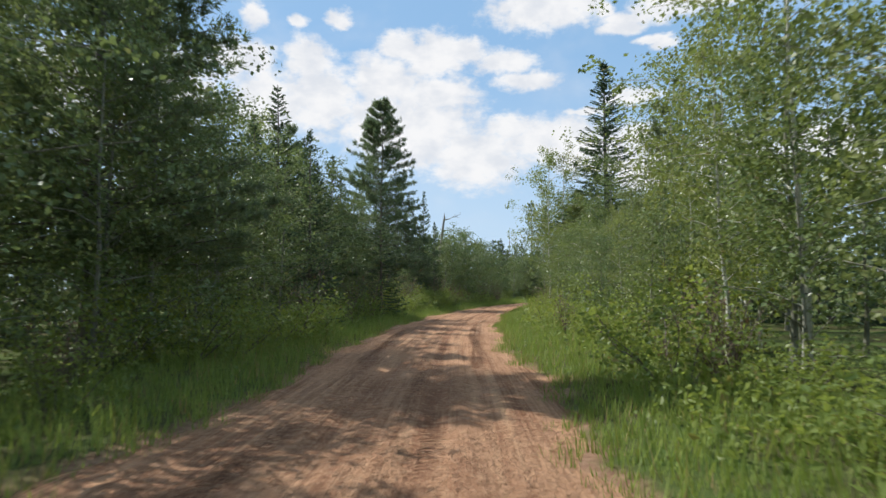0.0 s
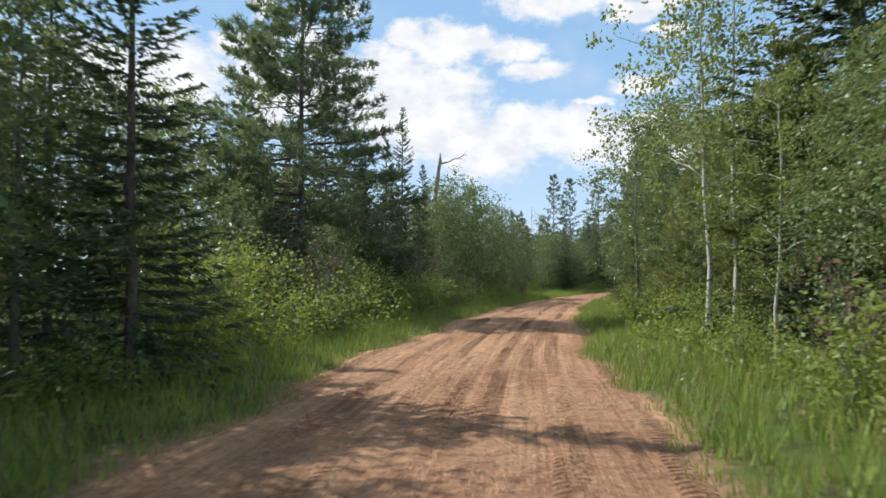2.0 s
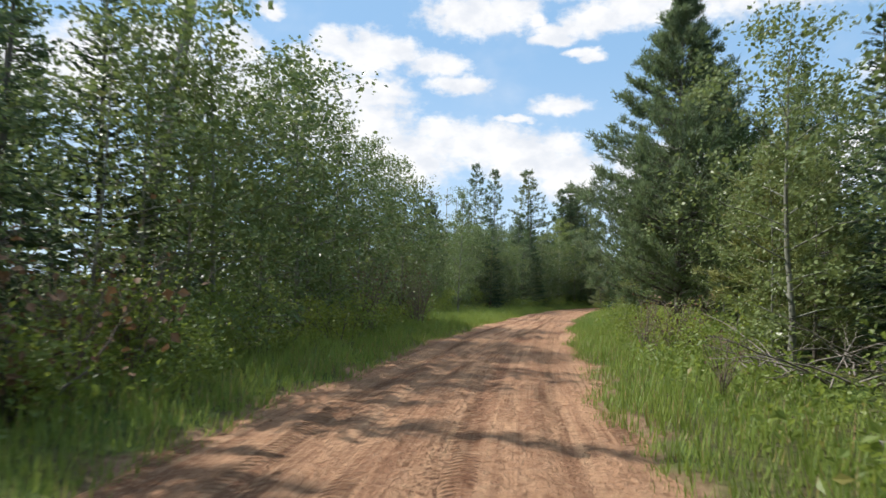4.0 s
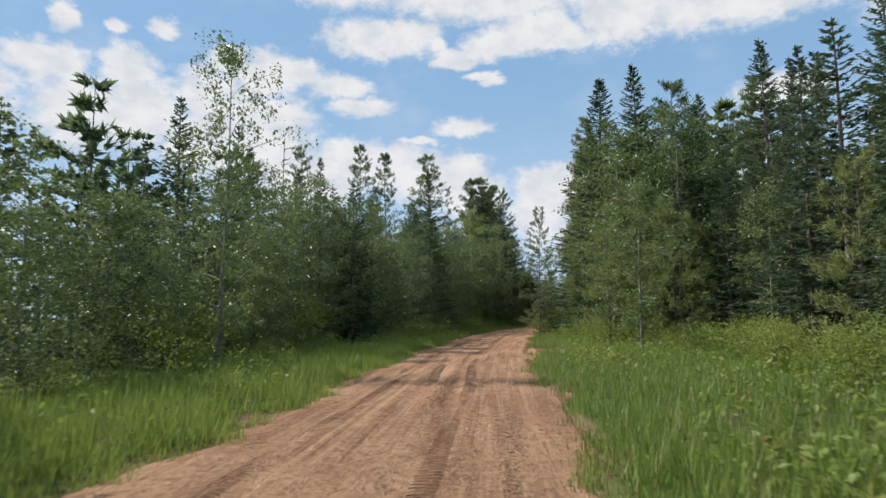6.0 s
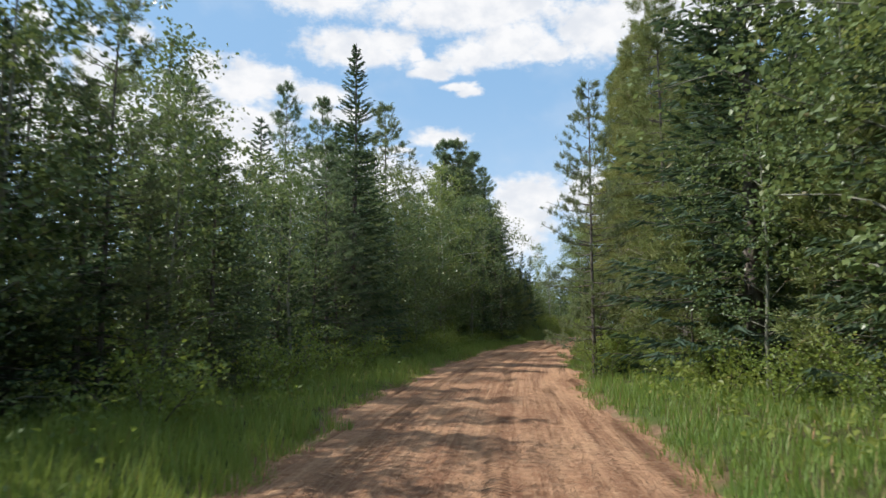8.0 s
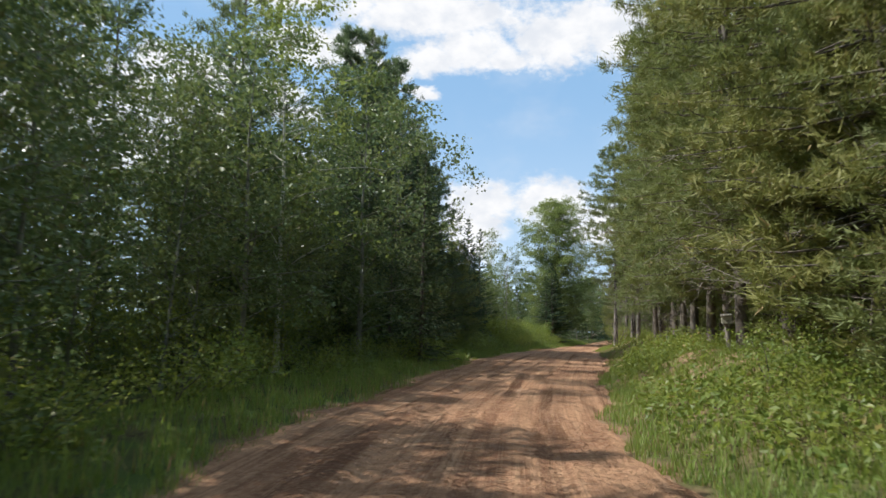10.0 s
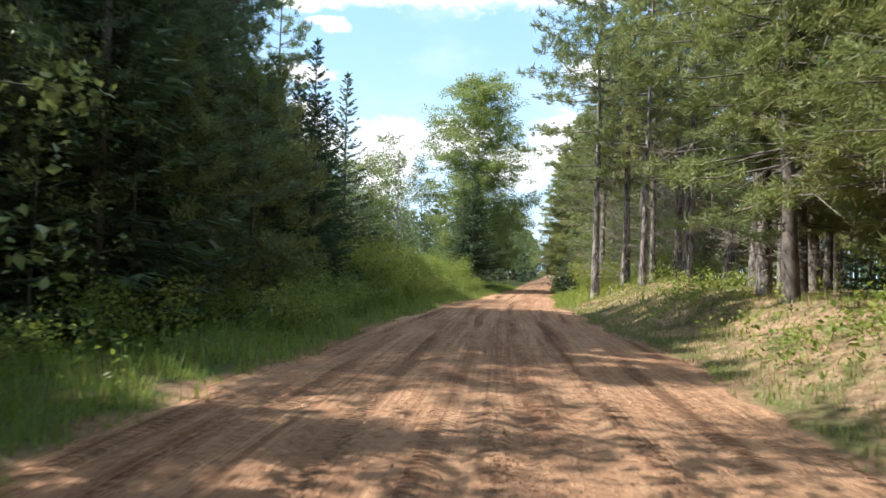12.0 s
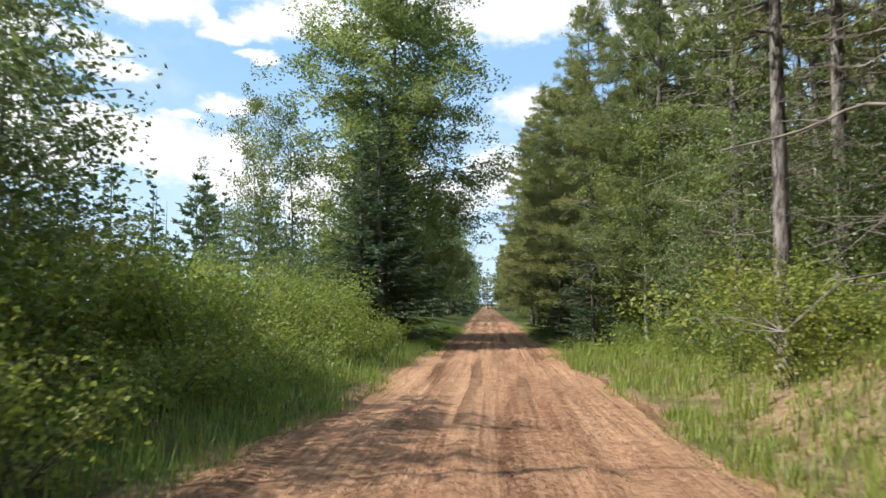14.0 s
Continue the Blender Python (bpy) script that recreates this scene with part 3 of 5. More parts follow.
def pine(name, h, r, low, seed, mat, bark_mat, whorl=0.62, limbs=5, tufts=9, needles=9, length=0.26, thick=0.012, dead=0, flat=0.12, width=0.05, shape=0.75, fine=True, even=0.55, loose=0.62):
    """White or red pine: whorls of long limbs that carry tufts of needles; dead stubs below the crown."""
    rng = np.random.default_rng(seed)
    wood, green = Bunch(), Bunch()
    line = trunk_line(h, rng, 0.012)
    rad = thick * h * (1 - 0.94 * np.linspace(0, 1, len(line)))
    rad[0] *= 1.25
    wood.tube(line, rad, 8)
    z = low * h
    base, ways = [], []
    while z < h * 0.985:
        g = (z - low * h) / (h - low * h)
        for k in range(limbs + int(rng.integers(-1, 2))):
            if rng.random() < 0.12:
                continue
            a = rng.uniform(0, 2 * math.pi)
            reach = r * min(1.0, 0.45 + 2.2 * g if low > 0.3 else 0.8 + g) * (1 - g ** 1.35) ** shape * rng.uniform(even, 1.15) + 0.25
            p = along(line, z + rng.uniform(-0.12, 0.12))
            tilt = flat + 0.5 * g ** 2 + rng.uniform(-0.12, 0.12)
            way = unit(np.array([math.cos(a), math.sin(a), tilt]))
            t = np.linspace(0, 1, 5)[:, None]
            pts = p + way * reach * t + np.array([0, 0, 0.16 * reach]) * (t ** 2.2 - 0.7 * t)
            if fine:
                wood.tube(pts[::2], (0.20 * thick * h * (1 - 0.6 * g)) * (1 - 0.88 * t[::2, 0]) + 0.004, 4)
            m = max(3, int(tufts * (0.35 + 0.65 * reach / r)))
            f = rng.uniform(0.25, 1.0, m) ** 0.75
            q = np.stack([np.interp(f, t[:, 0], pts[:, i]) for i in range(3)], 1)
            side = np.array([-way[1], way[0], 0.0])
            q = q + side * (rng.normal(size=m) * 0.20 * reach * (1.05 - f))[:, None] + rng.normal(size=(m, 3)) * 0.07
            base.append(q)
            ways.append(unit(way * 0.8 + (0, 0, 0.45) + side * rng.normal(size=m)[:, None] * 0.5 + rng.normal(size=(m, 3)) * 0.2))
        z += whorl * rng.uniform(0.7, 1.25)
    base, ways = np.concatenate(base), np.concatenate(ways)
    b = np.repeat(base, needles, 0) + rng.normal(size=(len(base) * needles, 3)) * 0.05
    w = unit(np.repeat(ways, needles, 0) + rng.normal(size=b.shape) * loose)
    blades(green, b, w, length * rng.uniform(0.7, 1.35, len(b)), width * rng.uniform(0.7, 1.4, len(b)), rng)
    bare = Bunch()
    for k in range(dead):
        zz = h * rng.uniform(0.05, low + 0.12)
        p, a = along(line, zz), rng.uniform(0, 2 * math.pi)
        way = np.array([math.cos(a), math.sin(a), rng.uniform(-0.35, 0.30)])
        reach = rng.uniform(0.5, 2.6)
        t = np.linspace(0, 1, 5)[:, None]
        pts = p + way * reach * t + rng.normal(size=(5, 3)) * 0.13 * t + np.array([0, 0, rng.uniform(-0.35, 0.25)]) * t ** 2 * reach
        bare.tube(pts, 0.009 * (1 - 0.8 * t[:, 0]) + 0.0025, 3)
        for q in range(3):
            e = pts[int(rng.integers(1, 4))]
            tw = unit(way + rng.normal(size=3) * 0.7) * reach * rng.uniform(0.2, 0.5)
            bare.tube([e, e + tw * 0.5 + rng.normal(size=3) * 0.04, e + tw], [0.007, 0.005, 0.002], 3)
        hung = pts[rng.integers(2, 5, 16)] + rng.normal(size=(16, 3)) * 0.12               # dead needles still hanging
        blades(bare, hung, unit(rng.normal(size=(16, 3)) + (0, 0, -0.6)), rng.uniform(0.10, 0.22, 16), rng.uniform(0.010, 0.022, 16), rng)
    return plant(name, wood.mesh("trunk", bark_mat, True), green.mesh("crown", mat), bare.mesh("dead_wood", M_TWIG, True) if dead else None)


def spruce(name, h, r, seed, mat, bark_mat, gap=0.30, limbs=7, sprays=15, low=0.03, thick=0.011, power=0.85, width=0.10, length=0.34, fine=True):
    """Spruce or fir: a narrow cone of drooping, fringed branches up to a bare leader."""
    rng = np.random.default_rng(seed)
    wood, green = Bunch(), Bunch()
    line = trunk_line(h, rng, 0.008)
    wood.tube(line, thick * h * (1 - 0.95 * np.linspace(0, 1, len(line))) + 0.006, 7)
    z = low * h
    while z < h * 0.985:
        g = (z - low * h) / (h - low * h)
        count = limbs if g < 0.8 else max(4, limbs - 2)
        for k in range(count):
            if rng.random() < 0.10:
                continue
            a = rng.uniform(0, 2 * math.pi)
            reach = r * (1 - g) ** power * rng.uniform(0.62, 1.18) + 0.05
            p = along(line, z + rng.uniform(-0.1, 0.1))
            way = np.array([math.cos(a), math.sin(a), -0.28 + 0.75 * g + rng.uniform(-0.1, 0.1)])
            t = np.linspace(0, 1, 4)[:, None]
            pts = p + way * reach * t + np.array([0, 0, 0.22 * reach]) * t ** 2.5
            if fine and k % 2:
                wood.tube(pts[[0, 2, 3]], 0.018 * (1 - 0.85 * t[[0, 2, 3], 0]) * (1.1 - g) + 0.003, 3)
            m = max(4, int(sprays * (0.3 + 0.7 * reach / r)))
            f = rng.uniform(0.12, 1.0, m)
            q = np.stack([np.interp(f, t[:, 0], pts[:, i]) for i in range(3)], 1)
            side = np.array([-way[1], way[0], 0.0]) * np.where(rng.random(m) < 0.5, -1, 1)[:, None]
            w = unit(unit(way) * 0.9 + side * rng.uniform(0.3, 1.0, m)[:, None] + (0, 0, -0.18) + rng.normal(size=(m, 3)) * 0.22)
            blades(green, q, w, length * rng.uniform(0.6, 1.2, m) * (0.32 + 0.68 * (1 - g)), width * rng.uniform(0.7, 1.3, m), rng)
        z += gap * rng.uniform(0.75, 1.25) * (1 if g < 0.85 else 0.7)
    m = 10
    blades(green, np.tile(along(line, h * 0.97), (m, 1)), unit(rng.normal(size=(m, 3)) * 0.4 + (0, 0, 1)), np.full(m, 0.3), np.full(m, 0.05), rng)
    return plant(name, wood.mesh("trunk", bark_mat, True), green.mesh("crown", mat))


def shrub(name, h, r, n, seed, mat, size=0.12):
    rng = np.random.default_rng(seed)
    wood, green = Bunch(), Bunch()
    tips = []
    for k in range(7):
        a, o = rng.uniform(0, 2 * math.pi), rng.uniform(0.2, 1.0) * r
        top = np.array([math.cos(a) * o, math.sin(a) * o, h * rng.uniform(0.55, 1.0) * (1.1 - 0.35 * o / r)])
        t = np.linspace(0, 1, 5)[:, None]
        pts = np.array([math.cos(a), math.sin(a), 0]) * 0.12 * r + (top - 0) * t * np.array([1, 1, 1]) * (1, 1, 1) + rng.normal(size=(5, 3)) * 0.05 * t
        pts[0, 2] = -0.05
        wood.tube(pts, 0.014 * (1 - 0.75 * t[:, 0]) + 0.003, 4)
        tips += [pts[1], pts[2], pts[3], pts[4], (pts[3] + pts[4]) / 2, pts[4] + rng.normal(size=3) * 0.15]
    tips = np.array(tips)
    pick = rng.integers(0, len(tips), n)
    leaves(green, tips[pick] + ball(rng, n, 1.8) * (0.22 * r + 0.08) * (1, 1, 0.8), size, rng)
    return plant(name, wood.mesh("trunk", M_BARK_GREY, True), green.mesh("crown", mat))


def snag(name, h, seed, spread=1.2, count=7, thick=0.016, limb=False):
    """A dead standing stem with broken top and a few bare limbs."""
    rng = np.random.default_rng(seed)
    wood = Bunch()
    line = trunk_line(h, rng, 0.03)
    rad = thick * h * (1 - (0.5 if limb else 0.72) * np.linspace(0, 1, len(line)))
    if limb:                                   # snapped off: a split, ragged top
        line = np.concatenate([line[:-1], along(line, h * 0.90)[None], along(line, h * 0.95)[None] + (0.05, 0, 0), line[-1:] + (-0.02, 0.02, 0.1)])
        rad = np.r_[rad[:-1], rad[-2] * 0.85, rad[-1] * 1.0, 0.012]
    wood.tube(line, rad, 7)
    for k in range(count):
        p, a = along(line, h * rng.uniform(0.35, 0.98)), rng.uniform(0, 2 * math.pi)
        way = np.array([math.cos(a), math.sin(a), rng.uniform(0.1, 0.7)])
        t = np.linspace(0, 1, 6)[:, None]
        pts = p + way * spread * rng.uniform(0.5, 1.3) * t + rng.normal(size=(6, 3)) * 0.08 * t
        wood.tube(pts, 0.03 * (1 - 0.85 * t[:, 0]) + 0.004, 4)
        wood.tube([pts[3], pts[3] + unit(way + rng.normal(size=3) * 0.6) * 0.3 * spread, pts[3] + unit(way + rng.normal(size=3) * 0.5) * 0.5 * spread], [0.012, 0.008, 0.004], 3)
    if limb:
        p = along(line, h * 0.93)
        t = np.linspace(0, 1, 7)[:, None]
        kink = np.array([(0, 0, 0), (0.02, 0, 0.0), (0, 0, -0.04), (0, 0.05, 0.06), (0, 0, 0.0), (0, -0.04, 0.1), (0, 0, 0.04)])
        pts = p + np.array([1.75, -0.35, 0.75]) * t + kink
        wood.tube(pts, 0.055 * (1 - 0.8 * t[:, 0]) + 0.006, 5)
        for j, w in ((3, (0.3, 0, 0.35)), (4, (0.5, -0.1, -0.1)), (5, (0.2, 0.1, 0.3))):
            wood.tube([pts[j], pts[j] + np.array(w) * 0.5 + (0, 0, 0.03), pts[j] + np.array(w)], [0.02, 0.012, 0.005], 4)
    return plant(name, wood.mesh("trunk", M_DEAD, True), None)


stock = {}      # kind -> list of (pattern, height, label, category, group)


def keep(kind, thing, h, label, category, group):
    tagged(thing, label, category, group)
    stock.setdefault(kind, []).append([thing, h, []])


for i in range(4):
    keep("aspen", broadleaf("aspen_tree", 9.5, 1.9, 0.10, 4600, 10 + i, M_ASPEN, M_BARK_ASPEN, 0.108, 0.0085, limbs=24, inner=420), 9.5,
         "slender aspen with pale bark and fluttering grey-green leaves", "tree", "roadside aspens")
for i in range(3):
    keep("mid_aspen", broadleaf("aspen_tree", 9.5, 2.0, 0.10, 3600, 20 + i, M_ASPEN, M_BARK_ASPEN, 0.118, 0.0085, limbs=20, inner=340), 9.5,
         "slender aspen standing behind the roadside thicket", "tree", "roadside aspens")
for i in range(4):
    keep("sapling", broadleaf("young_aspen", 6.6, 1.45, 0.03, 3000, 30 + i, M_ASPEN, M_BARK_ASPEN, 0.096, 0.007, 24, clump=0.27, inner=340), 6.6,
         "young bushy aspen leafy down to the ground", "tree", "young aspen thicket")
for i in range(3):
    keep("birch", broadleaf("birch_tree", 10.5, 2.1, 0.22, 5200, 40 + i, M_BIRCH, M_BARK_PALE, 0.106, 0.0075, 24), 10.5,
         "tall birch with white bark and light green leaves", "tree", "roadside birches")
keep("poplar", broadleaf("poplar_tree", 16.8, 3.5, 0.05, 86000, 47, M_POPLAR, M_BARK_ASPEN, 0.112, 0.009, 120, 0.02, 0.36, 5200, 0.75), 16.8,
     "tall leafy poplar with a dense light green crown", "tree", "")
for i in range(3):
    keep("pine", pine("white_pine", 15.0, 3.7, 0.10, 50 + i, M_PINE, M_BARK_GREY, 0.55, 6, 15, 14, 0.22, 0.0095, width=0.036, flat=0.03), 15.0,
         "dark green white pine with long level branches", "tree", "roadside pines")
keep("great_pine", pine("white_pine", 16.8, 5.3, 0.16, 55, M_PINE, M_BARK_GREY, 0.50, 9, 46, 11, 0.24, 0.011, width=0.044, flat=0.04, shape=0.80, even=0.74), 16.8,
     "large dark white pine with wide layered boughs", "tree", "roadside pines")
keep("broad_pine", pine("jack_pine", 12.4, 4.3, 0.10, 57, M_PINE, M_BARK_GREY, 0.36, 10, 40, 13, 0.19, 0.010, width=0.032, flat=0.30, shape=1.2, even=0.80), 12.4,
     "broad bushy pine with upswept dark green branches", "tree", "roadside pines")
keep("edge_pine", pine("red_pine", 16.0, 3.8, 0.32, 58, M_EDGE, M_BARK_STAND, 0.56, 7, 24, 12, 0.24, 0.0095, dead=60, flat=-0.04, width=0.038, shape=0.62, even=0.7, loose=0.85), 16.0,
     "tall edge red pine with wide boughs over the road", "tree", "planted red pines")
for i in range(2):
    keep("young_pine", pine("young_pine", 6.0, 1.9, 0.06, 60 + i, M_REDPINE, M_BARK_GREY, 0.42, 6, 13, 11, 0.23, 0.010, width=0.034), 6.0,
         "young bushy pine with soft yellow-green needles", "tree", "young pines")
for i in range(3):
    keep("stand", pine("red_pine", 17.0, 2.4, 0.36, 70 + i, M_REDPINE, M_BARK_STAND, 0.62, 5, 10, 11, 0.27, 0.0112, dead=64, flat=-0.02, width=0.040), 17.0,
         "tall planted red pine with bare trunk and dead lower branches", "tree", "planted red pines")
for i in range(3):
    keep("skirted", pine("red_pine", 15.0, 2.7, 0.13, 75 + i, M_REDPINE, M_BARK_GREY, 0.46, 7, 22, 20, 0.17, 0.0078, dead=14, flat=-0.10, width=0.021, loose=1.0), 15.0,
         "edge red pine with green branches hanging almost to the bank", "tree", "planted red pines")
for i in range(3):
    keep("spruce", spruce("spruce_tree", 11.0, 2.1, 80 + i, M_SPRUCE, M_BARK_GREY, 0.28, 8, 34, width=0.075, length=0.36), 11.0,
         "dark pointed spruce with drooping branches", "tree", "roadside spruces")
for i in range(2):
    keep("tall_spruce", spruce("spruce_tree", 15.5, 2.7, 180 + i, M_SPRUCE, M_BARK_GREY, 0.25, 9, 54, width=0.072, length=0.36), 15.5,
         "tall dark spruce with dense drooping branches", "tree", "roadside spruces")
for i in range(2):
    keep("far_spruce", spruce("far_spruce", 11.0, 2.1, 85 + i, M_SPRUCE, M_BARK_GREY, 0.70, 6, 12, width=0.34, length=0.80, fine=False), 11.0,
         "dark spruce deep in the forest", "tree", "forest spruces")
for i in range(2):
    keep("far_pine", pine("far_pine", 15.0, 3.0, 0.15, 87 + i, M_PINE, M_BARK_GREY, 1.0, 5, 8, 4, 0.6, 0.0095, width=0.30, fine=False), 15.0,
         "dark pine deep in the forest", "tree", "forest pines")
for i in range(2):
    keep("far_stand", pine("far_red_pine", 17.0, 2.9, 0.16, 105 + i, M_REDPINE, M_BARK_RED, 1.0, 5, 8, 4, 0.6, 0.0078, dead=6, width=0.32, fine=False), 17.0,
         "planted red pine deep in the stand", "tree", "planted red pines")
for i in range(2):
    keep("far_aspen", broadleaf("far_aspen", 9.5, 2.0, 0.08, 520, 107 + i, M_ASPEN, M_BARK_ASPEN, 0.34, 0.0085, 14, inner=60), 9.5,
         "aspen deep in the forest", "tree", "forest aspens")
for i in range(3):
    keep("hazel", shrub("hazel_bush", 2.5, 1.35, 2300, 115 + i, M_SHRUB, 0.092), 2.5, "tall bushy hazel with bright green leaves", "shrub", "roadside hazels")
for i in range(3):
    keep("shrub", shrub("leafy_shrub", 1.7, 1.15, 1000, 90 + i, M_SHRUB, 0.098), 1.7, "bright green leafy shrub at the forest edge", "shrub", "roadside shrubs")


def set_plant(kind, x, y, h, rng, wide=1.0, which=None, sink=0.06):
    """Books a plant of that kind and height at a place on the ground."""
    some = stock["tall_spruce" if kind == "spruce" and h > 12.2 else kind]
    row = some[int(rng.integers(0, len(some))) if which is None else which]
    s, u = plan_of(x, y)
    z = float(ground_height(np.array(s), np.array(u))) - sink
    k = h / row[1]
    row[2].append(pose(x, y, z, rng.uniform(-1.5, 1.5), rng.uniform(-1.5, 1.5), rng.uniform(0, 360)) @ Matrix.Diagonal((k * wide, k * wide, k, 1)))


CLEARINGS = [(13.0, 61.6, 2.2), (11.5, 59.5, 1.5), (12.5, 64.5, 1.5)]     # open grass round the brushwood


def by_plan(kind, s, off, side, h, rng, wide=1.0):
    """The same, off metres beyond the road's edge."""
    u = side * (np.interp(s, [a for a, b in HALF], [b for a, b in HALF]) + off)
    if side == LEFT and 195 < s < 226 and off > 4.0 and h > 4.5:
        h = 3.4 + 0.1 * h          # young regrowth, open to the sky
    if side == LEFT and 183.2 < s < 195 and h > 9.5:
        h = 6.5 + 0.15 * h         # the tall trees end here
    x, y = place(s, u)
    if any(math.hypot(x - cx, y - cy) < cr for cx, cy, cr in CLEARINGS):
        return
    set_plant(kind, float(x), float(y), h, rng, wide)


def belt(side, s0, s1, step, off, kinds, rng):
    """A row of mixed plants along one side. kinds: (kind, share, lowest, highest)."""
    shares = np.array([k[1] for k in kinds], float)
    shares /= shares.sum()
    s = s0
    while s < s1:
        k = kinds[int(rng.choice(len(kinds), p=shares))]
        by_plan(k[0], s + rng.uniform(-0.4, 0.4) * step, rng.uniform(*off), side, rng.uniform(k[2], k[3]), rng, rng.uniform(0.85, 1.2))
        s += step * rng.uniform(0.75, 1.25)


rng = np.random.default_rng(7)
LEFT, RIGHT = -1, 1


def single_trees(*rows):
    """Trees that stand out: kind, place, height, breadth."""
    for kind, x, y, h, wide in rows:
        set_plant(kind, x, y, h, rng, wide)


single_trees(
    ("great_pine", -4.0, 50.9, 16.9, 0.86), ("great_pine", -7.6, 12.2, 13.8, 0.92), ("pine", -9.4, 18.0, 12.0, 1.1), ("spruce", -2.9, 34.3, 8.1, 0.95),
    ("spruce", -9.5, 33.0, 10.0, 0.85), ("spruce", -0.7, 62.6, 11.3, 0.75), ("spruce", -3.2, 61.0, 10.4, 0.95), ("spruce", -5.0, 59.3, 10.0, 1.0),
    ("spruce", -6.6, 60.5, 11.5, 0.9), ("spruce", 0.6, 65.8, 8.6, 0.95), ("spruce", -1.8, 66.8, 10.5, 0.9), ("spruce", -4.4, 64.5, 11.8, 0.8),
    ("spruce", 0.4, 60.4, 5.6, 1.1), ("spruce", -2.4, 58.0, 8.8, 1.1), ("spruce", -1.0, 59.6, 7.6, 1.1), ("spruce", -3.8, 56.4, 9.4, 1.1))
single_trees(
    ("spruce", -1.2, 56.2, 5.6, 1.2), ("sapling", 1.4, 63.2, 6.0, 1.1), ("sapling", 2.2, 66.2, 6.6, 1.1), ("spruce", -0.2, 57.6, 4.4, 1.2),
    ("spruce", -8.0, 57.5, 12.0, 1.1), ("spruce", -6.0, 28.5, 8.6, 0.9), ("spruce", -5.4, 31.5, 8.4, 1.0), ("spruce", -7.6, 26.0, 9.0, 0.9),
    ("spruce", -5.0, 24.0, 8.0, 1.0), ("spruce", 11.5, 40.9, 16.8, 1.35), ("birch", 11.6, 29.6, 13.4, 1.1), ("birch", 13.2, 27.4, 14.0, 1.1), ("aspen", 12.8, 31.2, 12.0, 1.0), ("birch", 14.8, 29.2, 14.0, 1.1), ("pine", 10.6, 29.0, 10.6, 0.75), ("birch", 7.6, 40.9, 11.0, 0.9), ("birch", 8.6, 41.6, 11.5, 0.9),
    ("birch", 9.2, 36.5, 7.0, 0.9), ("aspen", 9.2, 51.2, 8.4, 1.1), ("aspen", 11.0, 52.4, 8.6, 1.1), ("broad_pine", 17.5, 74.7, 13.3, 0.98), ("broad_pine", 19.0, 75.6, 11.8, 0.8))
single_trees(
    ("young_pine", 17.5, 68.5, 6.0, 1.1), ("aspen", 13.0, 57.6, 8.8, 0.95), ("aspen", 12.4, 55.4, 10.4, 1.1), ("aspen", 13.4, 53.8, 10.4, 1.15),
    ("aspen", 14.6, 57.5, 9.4, 1.1), ("pine", 17.0, 59.5, 10.8, 0.8), ("spruce", 15.8, 55.5, 9.5, 1.0), ("spruce", 16.5, 62.5, 9.0, 1.0),
    ("spruce", 12.1, 108.9, 10.5, 0.85), ("pine", 15.3, 108.4, 9.6, 0.7), ("spruce", 16.7, 113.3, 10.2, 0.8), ("spruce", 26.2, 126.2, 12.8, 1.0),
    ("aspen", 12.4, 93.4, 8.5, 0.75), ("spruce", 34.5, 114.6, 17.0, 1.3), ("spruce", 33.6, 108.2, 15.4, 1.1), ("aspen", 33.0, 104.6, 12.0, 1.0))
single_trees(
    ("aspen", 27.6, 99.6, 6.8, 1.1), ("pine", 31.4, 117.3, 8.8, 0.75), ("young_pine", 31.9, 117.8, 3.0, 1.2), ("hazel", 31.3, 116.6, 1.5, 1.0), ("young_pine", 33.2, 115.4, 3.8, 1.1),
    ("hazel", 32.0, 117.0, 1.2, 0.8), ("aspen", 35.0, 111.6, 12.6, 1.1), ("aspen", 31.6, 108.4, 12.0, 1.15), ("aspen", 31.4, 105.8, 9.6, 1.2),
    ("aspen", 34.0, 107.2, 13.0, 1.1), ("aspen", 35.6, 111.0, 13.6, 1.1), ("aspen", 40.0, 150.0, 12.0, 1.1), ("aspen", 43.0, 155.2, 13.0, 1.0),
    ("pine", 45.4, 161.2, 12.6, 0.7), ("birch", 36.2, 145.5, 13.4, 1.0), ("pine", 25.9, 160.8, 23.4, 0.75), ("pine", 30.0, 161.5, 22.6, 0.75))
single_trees(
    ("pine", 36.2, 163.3, 23.6, 1.0), ("pine", 60.6, 198.6, 26.0, 0.75), ("spruce", 56.6, 173.5, 9.6, 0.9), ("spruce", 54.3, 171.0, 9.8, 0.9),
    ("poplar", 75.2, 192.0, 17.4, 1.2), ("spruce", 72.0, 187.0, 8.8, 1.35), ("aspen", 78.2, 214.5, 16.6, 0.8), ("spruce", 43.1, 151.2, 9.2, 0.9),
    ("birch", 70.6, 195.4, 10.9, 0.75), ("aspen", 72.4, 195.4, 10.4, 0.8), ("aspen", 60.0, 198.0, 15.0, 0.8), ("sapling", 57.2, 176.6, 5.6, 1.1), ("aspen", 58.3, 177.6, 6.0, 1.1),
    ("sapling", 59.6, 178.2, 5.4, 1.2), ("sapling", 61.0, 179.9, 5.3, 1.2), ("aspen", 58.0, 180.6, 6.8, 1.2), ("sapling", 56.4, 178.4, 6.2, 1.2))
